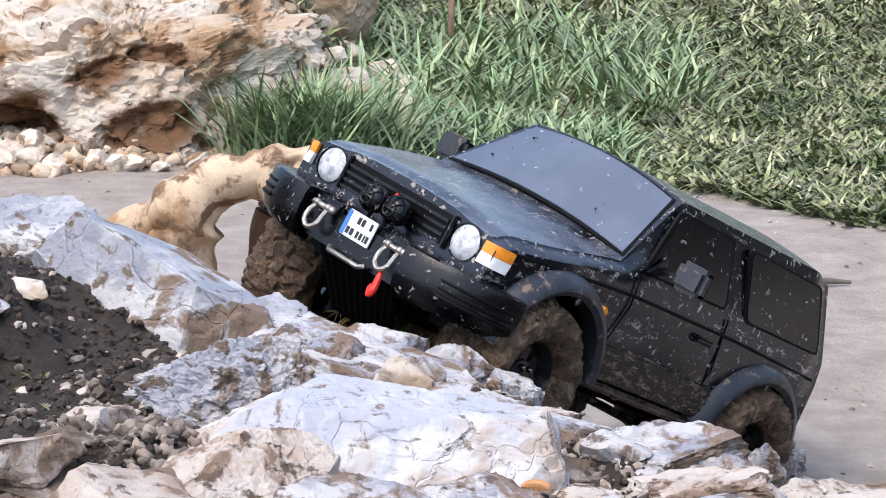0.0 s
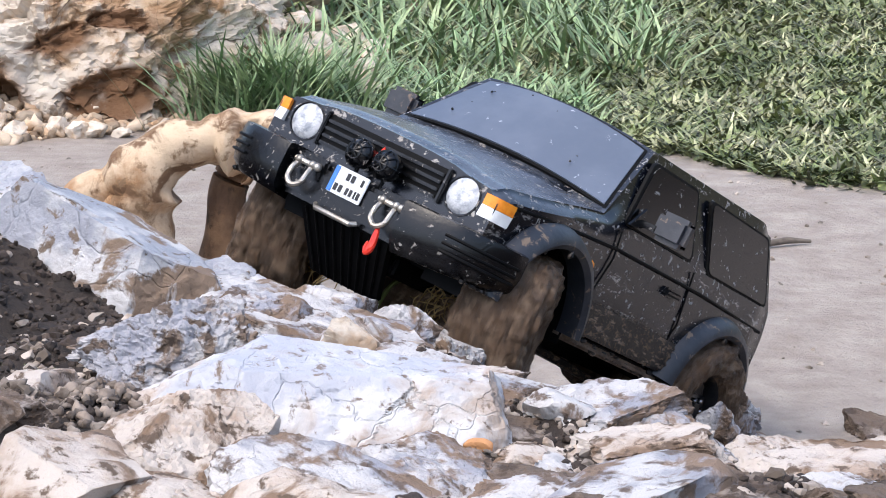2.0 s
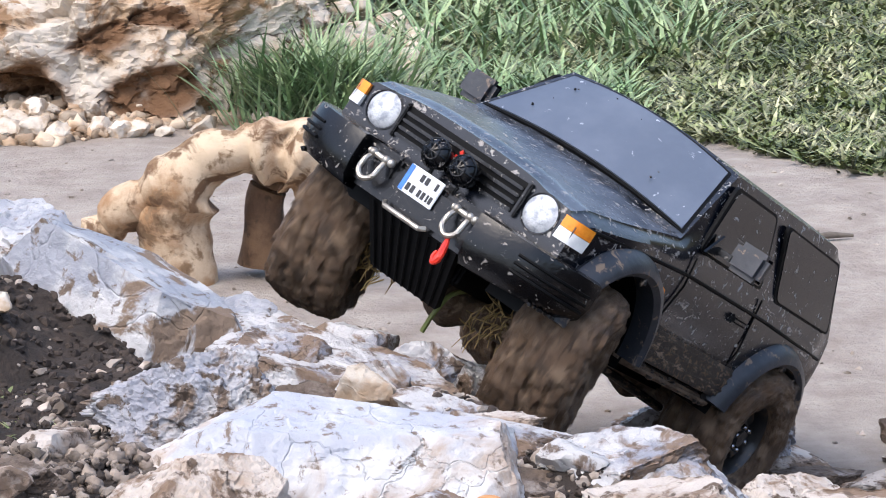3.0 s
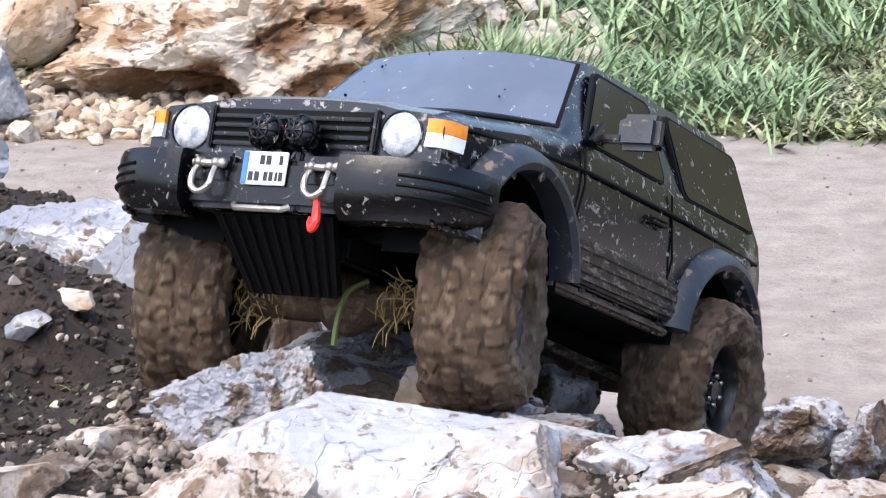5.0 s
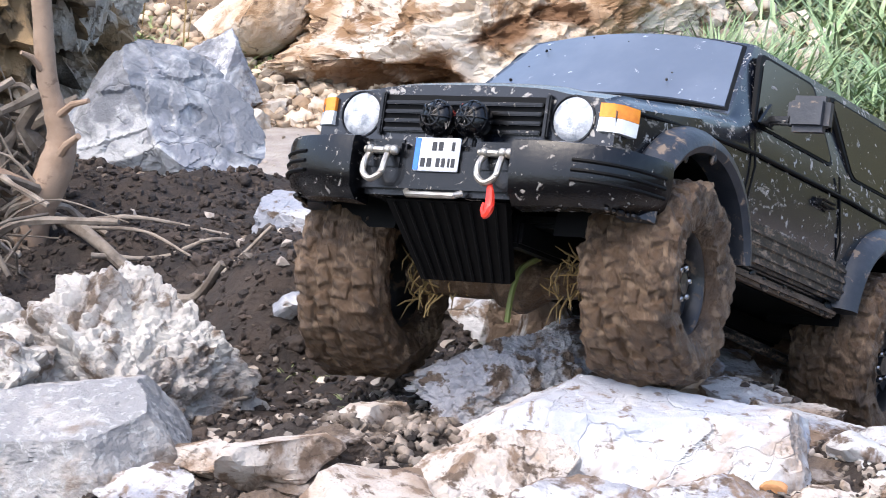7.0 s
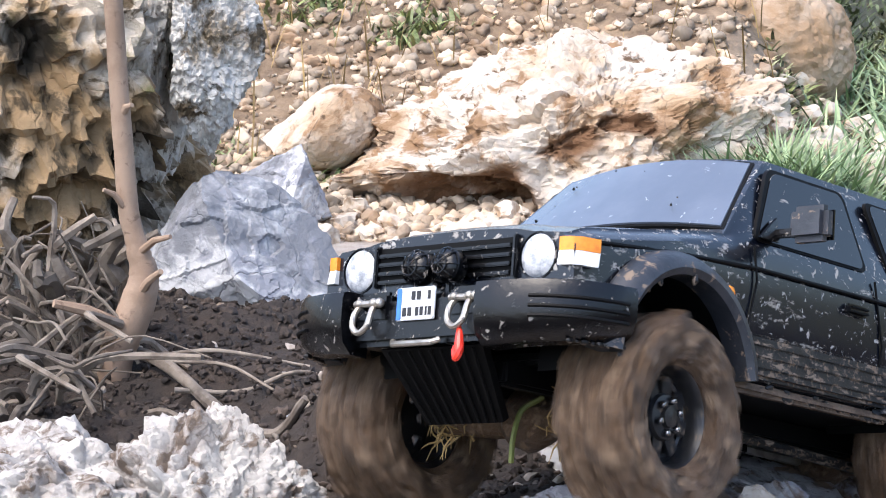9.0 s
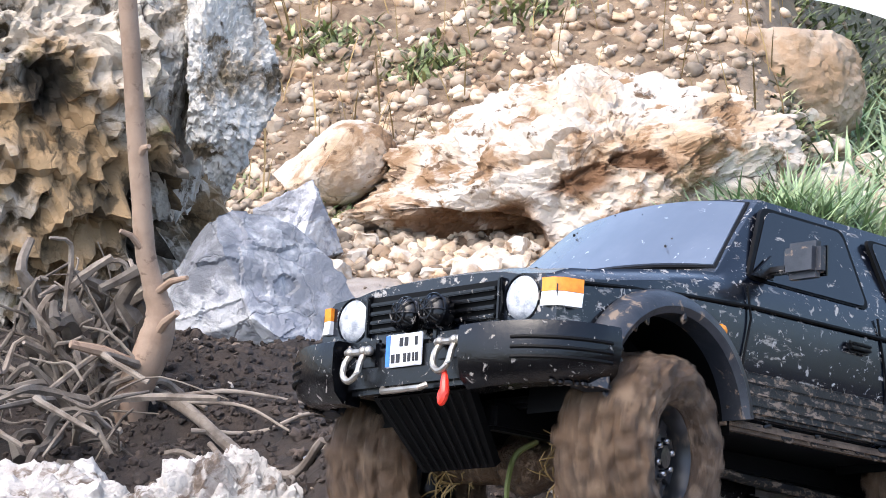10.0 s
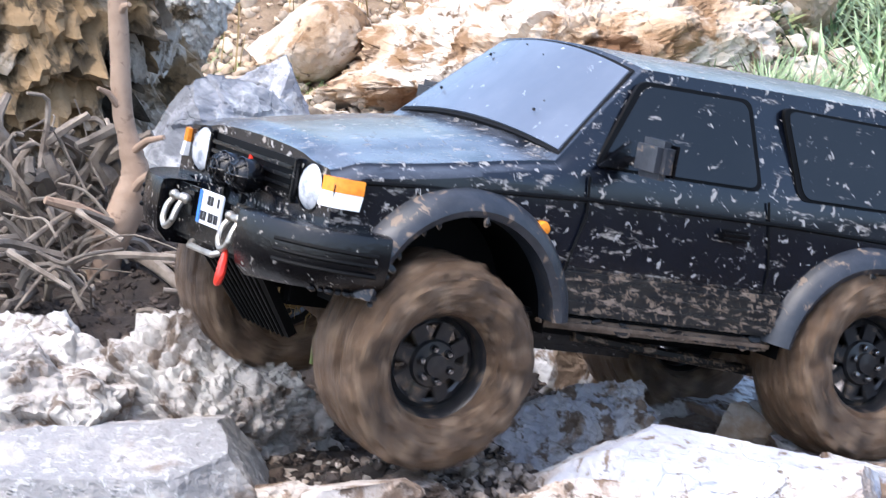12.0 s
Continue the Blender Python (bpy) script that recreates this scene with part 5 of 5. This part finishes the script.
# row of pale stones along the foot of the bank and round the tall grass
for i in range(60):
    x = RN.uniform(-0.86, -0.20)
    y = bank_foot(x) + RN.uniform(-0.03, 0.14)
    s = RN.choice((0.018, 0.025, 0.035, 0.045))
    rock("bank_stone", "pale rounded stone at the foot of the bank", M_PALE, (x, y, height(x, y) + s * 0.2), (s, s * 0.85, s * RN.uniform(0.6, 0.85)), (0, RN.uniform(-20, 20), RN.uniform(0, 180)), 400 + i, "stone",
         group="stones along the bank", cuts=12, sub=4, rough=0.16, fine=0.04, depth=(0.5, 0.85), smooth=True)
for i in range(26):
    x, y = RN.uniform(-0.28, -0.02), RN.uniform(2.02, 2.45)
    s = RN.choice((0.035, 0.05, 0.065))
    rock("bank_stone", "white stone among grass", M_PALE, (x, y, height(x, y) + s * 0.25), (s, s * 0.85, s * 0.75), (0, RN.uniform(-20, 20), RN.uniform(0, 180)), 480 + i, "stone", group="stones along the bank", cuts=10, sub=3, rough=0.10, fine=0.03, smooth=True)


def scatter_stones(name, label, mat, count, place, size, seed, flat=0.7, sub=1, sink=0.1):
    """Many small stones in one mesh."""
    rnd = random.Random(seed)
    base = []
    for k in range(12):
        bm = bmesh.new()
        bmesh.ops.create_icosphere(bm, subdivisions=sub, radius=0.5)
        vs = [v.co * (1 + (0.9 if sub < 3 else 0.45) * noise.noise(v.co * (5.3 if sub == 1 else 3.4) + Vector((k * 9.1, seed, 0.4)))) for v in bm.verts]
        fs = [[v.index for v in f.verts] for f in bm.faces]
        bm.free()
        base.append((vs, fs))
    V, F = [], []
    for _ in range(count):
        x, y = place(rnd)
        s = size(rnd)
        vs, fs = rnd.choice(base)
        m = pose(x, y, height(x, y) + s * sink, rnd.uniform(-25, 25), rnd.uniform(-25, 25), rnd.uniform(0, 360)) @ Matrix.Diagonal((s, s * rnd.uniform(0.65, 1), s * flat * rnd.uniform(0.7, 1.2), 1))
        n = len(V)
        V += [tuple(m @ v) for v in vs]
        F += [tuple(n + i for i in f) for f in fs]
    me = bpy.data.meshes.new(name)
    me.from_pydata(V, [], F)
    me.materials.append(mat)
    if sub > 1:
        for p in me.polygons:
            p.use_smooth = True
    tagged(new(name, me), label, "stones", kind="stuff")


def on_heap(rnd):
    while True:
        x, y = rnd.uniform(-0.62, 0.34), rnd.uniform(-0.42, 0.55)
        if heap_part(x, y) > 0.2:
            return x, y


def on_gravel(rnd):
    while True:
        x, y = rnd.gauss(0.06, 0.15), rnd.gauss(-0.10, 0.12)
        if heap_part(x, y) > 0.15:
            return x, y


scatter_stones("soil_crumbs", "loose dark soil crumbs covering the heap", M_CLOD, 30000, on_heap, lambda r: r.choice((0.002, 0.0025, 0.003, 0.004, 0.005, 0.007)), 1, 0.8, sink=0.0)
scatter_stones("gravel", "pale gravel bits strewn over the heap", M_GRAVEL, 5200, on_gravel, lambda r: r.choice((0.002, 0.003, 0.004, 0.006, 0.009)), 2, 0.7, sink=0.0)
scatter_stones("gravel", "muddy gravel heaped below a quartz shard", M_GRAVELMUD, 1300, lambda r: (r.gauss(-0.145, 0.024), r.gauss(-0.115, 0.045)), lambda r: r.choice((0.002, 0.003, 0.004, 0.006, 0.008)), 21, 0.8, sub=2, sink=0.05)
scatter_stones("soil_clods", "larger dark soil clods on the heap", M_CLOD, 500, on_heap, lambda r: r.choice((0.008, 0.010, 0.013)), 5, 0.75, sub=3, sink=-0.05)
scatter_stones("gravel", "few pale bits on dark soil", M_GRAVEL, 260, on_heap, lambda r: r.choice((0.003, 0.004, 0.006, 0.008)), 4, 0.7)
scatter_stones("bank_pebbles", "ochre pebbles covering the bank", M_PEBBLE, 6800, lambda r: (lambda x: (x, bank_foot(x) + 0.01 + abs(r.gauss(0, 0.50))))(r.uniform(-1.25, -0.12)), lambda r: r.choice((0.005, 0.007, 0.009, 0.009, 0.012, 0.015, 0.019, 0.026)), 3, 0.75, sub=2)
scatter_stones("path_grit", "grit scattered over the path", M_GRAVEL, 700, lambda r: (r.uniform(-0.9, 0.9), r.uniform(0.55, 1.9)), lambda r: r.choice((0.003, 0.004, 0.006)), 6, 0.6)


# ---- grass ----
def blades(name, label, mat, count, place, length, width, seed, lean=0.5, bend=0.6, category="grass", kind="stuff"):
    rnd = random.Random(seed)
    V, F = [], []
    for _ in range(count):
        x, y = place(rnd)
        z = height(x, y) - 0.002
        l, w = length(rnd), width * rnd.uniform(0.6, 1.3)
        a = rnd.uniform(0, 2 * math.pi)
        d = Vector((math.cos(a), math.sin(a), 0))
        s = Vector((-d.y, d.x, 0)) * w
        k, b = lean * rnd.uniform(0.2, 1.4), bend * rnd.uniform(0.3, 1.3)
        n = len(V)
        for t, f in ((0, 0.8), (0.4, 1.0), (0.75, 0.7)):
            p = Vector((x, y, z)) + d * (l * (k * t + b * t * t)) + Vector((0, 0, l * (t - 0.45 * b * t * t)))
            V += [tuple(p - s * f), tuple(p + s * f)]
        V.append(tuple(Vector((x, y, z)) + d * (l * (k + b)) + Vector((0, 0, l * (1 - 0.45 * b)))))
        F += [(n, n + 1, n + 3, n + 2), (n + 2, n + 3, n + 5, n + 4), (n + 4, n + 5, n + 6)]
    me = bpy.data.meshes.new(name)
    me.from_pydata(V, [], F)
    me.materials.append(mat)
    tagged(new(name, me), label, category, kind=kind)


def on_lawn(rnd):
    while True:
        x, y = rnd.uniform(-0.22, 1.15), 1.45 + abs(rnd.gauss(0, 0.95))
        if y > lawn_edge(x) + rnd.gauss(0.0, 0.02) and y < 4.6:
            return x, y


blades("lawn_grass", "short mixed lawn grass with broad leaves", M_GRASS, 62000, on_lawn, lambda r: r.choice((0.012, 0.016, 0.021, 0.028)) * r.uniform(0.8, 1.2), 0.0024, 11, 0.9, 0.8)
blades("lawn_weeds", "broad-leaved weeds in the lawn", M_WEED, 15000, on_lawn, lambda r: r.uniform(0.010, 0.026), 0.0048, 12, 1.1, 0.8)
blades("grass_tuft", "tuft of tall blue-green grass beside stones", M_TUFT, 1100, lambda r: (r.gauss(-0.165, 0.05), r.gauss(1.90, 0.05)), lambda r: r.uniform(0.06, 0.135), 0.0020, 13, 0.45, 0.65)
blades("grass_tuft", "tall grass along the lawn's edge", M_TUFT, 1500, lambda r: (r.uniform(-0.12, 0.22), r.gauss(1.98, 0.10)), lambda r: r.uniform(0.03, 0.06), 0.0022, 14, 0.5, 0.7)
blades("grass_tuft", "tall green grass behind white stones", M_TUFT, 900, lambda r: (r.uniform(-0.16, 0.35), r.uniform(2.2, 2.8)), lambda r: r.uniform(0.05, 0.10), 0.0024, 15, 0.5, 0.7)
blades("bank_weeds", "sparse green weeds on the stony bank", M_WEED, 1100, lambda r: (lambda c: (c[0] + r.gauss(0, 0.035), c[1] + r.gauss(0, 0.03)))(r.choice(((-0.88, 2.42), (-0.72, 2.36), (-0.60, 2.52), (-0.78, 1.98), (-0.30, 1.99), (-0.95, 2.05), (-0.46, 2.02), (-0.42, 2.72)))), lambda r: r.uniform(0.012, 0.032), 0.0030, 16, 0.7, 0.6)
blades("heap_moss", "low green weeds on the soil heap", M_WEED, 160, lambda r: (lambda c: (c[0] + r.gauss(0, 0.012), c[1] + r.gauss(0, 0.012)))(r.choice(((-0.19, -0.03), (-0.235, 0.02), (0.165, 0.19), (0.18, 0.17)))), lambda r: r.uniform(0.003, 0.007), 0.0010, 18, 0.8, 0.6)
blades("dry_stalks", "dry pale stalks on the bank", M_STRAW, 240, lambda r: (r.uniform(-0.95, -0.2), r.uniform(2.0, 2.8)), lambda r: r.uniform(0.05, 0.11), 0.0012, 17, 0.3, 0.2)


# ---- white tape on the slope ----
def build_tape():
    bm = bmesh.new()
    pts = []
    for k in range(25):
        x = -0.42 + 0.42 * k / 24
        y = 2.62 + 0.03 * math.sin(k * 0.5)
        z = 0.30 - 0.245 * (x + 0.42)
        pts.append((x, y, max(z, height(x, y) + 0.004)))
    prev = None
    for x, y, z in pts:
        row = (bm.verts.new((x, y, z)), bm.verts.new((x, y + 0.008, z + 0.026)))
        if prev:
            bm.faces.new((prev[0], row[0], row[1], prev[1]))
        prev = row
    r = bmesh.ops.extrude_face_region(bm, geom=list(bm.faces))
    bmesh.ops.translate(bm, vec=(0, 0.001, 0), verts=[v for v in r["geom"] if isinstance(v, bmesh.types.BMVert)])
    tape = thing("barrier_tape", bm, M_TAPE, "white plastic tape stretched between short stakes", "tape")
    for x in (-0.42, 0.0):
        bm = bmesh.new()
        tube(bm, [(x, 2.632, height(x, 2.63) - 0.03), (x, 2.632, 0.34 - 0.245 * (x + 0.42))], [0.005, 0.005], 8, 0.2, 1)
        part("stake", bm, M_BARK, tape, "thin wooden stake")


build_tape()

# twigs on the path
for i, (x, y, l, a) in enumerate(((0.37, 1.24, 0.05, 20), (0.55, 0.95, 0.06, 15), (0.46, 0.78, 0.035, 160), (0.62, 1.1, 0.04, 10))):
    bm = bmesh.new()
    d = Vector((math.cos(radians(a)), math.sin(radians(a)), 0)) * l / 2
    c = Vector((x, y, height(x, y) + 0.004))
    tube(bm, [c - d, c + Vector((0, 0.003, 0.002)), c + d], [0.003, 0.0035, 0.002], 7, 0.3, i)
    thing("twig", bm, M_ROOT, "short dark twig lying on the path", "twig")


# ---- everything that moves ----
CAR_ROWS = [
    (0, pose(0.0150, 0.4148, 0.0801, -15.14, -22.54, -129.71)),
    (0.5, pose(0.0221, 0.4222, 0.0789, -16.72, -23.49, -129.27)),
    (1, pose(0.0303, 0.4207, 0.0777, -16.37, -23.92, -128.19)),
    (1.5, pose(0.0201, 0.3965, 0.0803, -14.51, -22.31, -127.06)),
    (2, pose(0.0230, 0.3703, 0.0917, -15.25, -23.44, -122.39)),
    (2.5, pose(0.0371, 0.3377, 0.1029, -21.32, -26.00, -121.59)),
    (2.7, pose(0.0418, 0.3300, 0.1103, -23.96, -25.57, -119.86)),
    (4.3, pose(-0.0255, 0.1433, 0.1755, -11.11, -26.73, -118.74)),
    (4.5, pose(-0.0253, 0.1212, 0.1748, -7.05, -26.50, -115.75)),
    (5, pose(-0.0367, 0.0748, 0.1797, 3.10, -23.65, -114.98)),
    (5.5, pose(-0.0594, 0.0393, 0.1871, -0.31, -23.54, -114.49)),
    (6, pose(-0.0707, 0.0169, 0.1928, 2.21, -22.56, -113.69)),
    (6.5, pose(-0.0754, 0.0279, 0.1933, 2.73, -21.37, -113.60)),
    (6.7, pose(-0.0729, 0.0065, 0.1959, 3.24, -21.84, -113.29)),
    (8.3, pose(-0.0863, 0.0202, 0.2020, 9.16, -20.83, -119.68)),
    (8.5, pose(-0.0874, 0.0203, 0.2018, 9.58, -20.10, -121.26)),
    (9, pose(-0.0955, 0.0082, 0.2006, 11.27, -19.15, -124.20)),
    (9.5, pose(-0.1004, -0.0038, 0.2046, 12.83, -18.93, -127.67)),
    (10, pose(-0.1001, -0.0042, 0.2035, 13.86, -18.38, -127.14)),
    (10.5, pose(-0.0980, -0.0132, 0.2042, 14.62, -18.16, -127.07)),
    (11, pose(-0.1132, -0.0361, 0.2165, 14.14, -15.00, -130.46)),
    (11.5, pose(-0.1445, -0.0526, 0.2229, 6.33, -12.68, -139.27)),
    (12, pose(-0.1569, -0.0578, 0.2257, 1.47, -12.05, -140.16)),
]
# front axle: seconds, left hub height, right hub height, steering degrees
FRONT = [(0, 0.047, 0.034, 3), (1, 0.047, 0.034, 8), (1.5, 0.046, 0.036, 26), (2.0, 0.045, 0.036, 26), (2.7, 0.042, 0.030, 22), (4.3, 0.036, 0.036, 20), (5.0, 0.036, 0.030, 18),
         (5.5, 0.042, 0.036, 10), (6.0, 0.041, 0.036, 8), (6.7, 0.041, 0.034, 8), (8.3, 0.038, 0.036, 6), (9.0, 0.035, 0.038, 2), (9.5, 0.035, 0.038, 2), (10.0, 0.035, 0.038, 16), (10.5, 0.035, 0.036, 18), (11.0, 0.035, 0.040, 4), (11.5, 0.035, 0.044, -2), (12.0, 0.0345, 0.046, -2)]
REAR = [(0, 0.052, 0.046), (2.7, 0.052, 0.044), (4.3, 0.044, 0.046), (5.0, 0.038, 0.048), (5.5, 0.039, 0.048), (6.7, 0.041, 0.050), (9.5, 0.046, 0.050), (11.0, 0.048, 0.048), (11.5, 0.050, 0.046), (12.0, 0.057, 0.042)]
# wheel speed in degrees a second
SPEED = [(0, 60), (1.0, 90), (1.4, 420), (2.2, 420), (2.5, 120), (2.7, 420), (4.3, 420), (4.6, 300), (5.0, 260), (5.3, 520), (5.7, 300), (6.2, 90), (6.7, 90), (8.2, 300), (8.6, 420), (9.3, 700), (9.8, 700), (10.2, 300), (10.6, 300), (10.9, 640), (12.0, 640)]


def at_time(rows, t):
    for a, b in zip(rows, rows[1:]):
        if a[0] <= t <= b[0]:
            k = (t - a[0]) / (b[0] - a[0])
            return [p + (q - p) * k for p, q in zip(a[1:], b[1:])]
    return list(rows[-1][1:])


def motions():
    walk(CAR, CAR_ROWS)
    rows = {k: [] for k in MOVING}
    spin, steps = 0.0, 120
    for i in range(steps + 1):
        t = 12.0 * i / steps
        if i:
            spin += at_time(SPEED, t - 0.05)[0] * 0.1
        zl, zr, steer = at_time(FRONT, t)
        rl, rr = at_time(REAR, t)
        for key, x, y, z, st in (("FL", 0.105, 0.086, zl, steer), ("FR", 0.105, -0.086, zr, steer), ("RL", -0.161, 0.086, rl, 0), ("RR", -0.161, -0.086, rr, 0)):
            a, b = (zl, zr) if key[0] == "F" else (rl, rr)
            lean = math.atan2(a - b, 0.16)
            rows[key].append((t, Matrix.Translation((x, y, z)) @ Matrix.Rotation(radians(st), 4, "Z") @ Matrix.Rotation(lean, 4, "X") @ Matrix.Rotation(radians(spin), 4, "Y")))
        for key, x, a, b in (("front_axle", 0.105, zl, zr), ("rear_axle", -0.161, rl, rr)):
            rows[key].append((t, Matrix.Translation((x, 0, (a + b) / 2)) @ Matrix.Rotation(math.atan2(a - b, 0.16), 4, "X")))
    for key, ob in MOVING.items():
        walk(ob, rows[key])


motions()
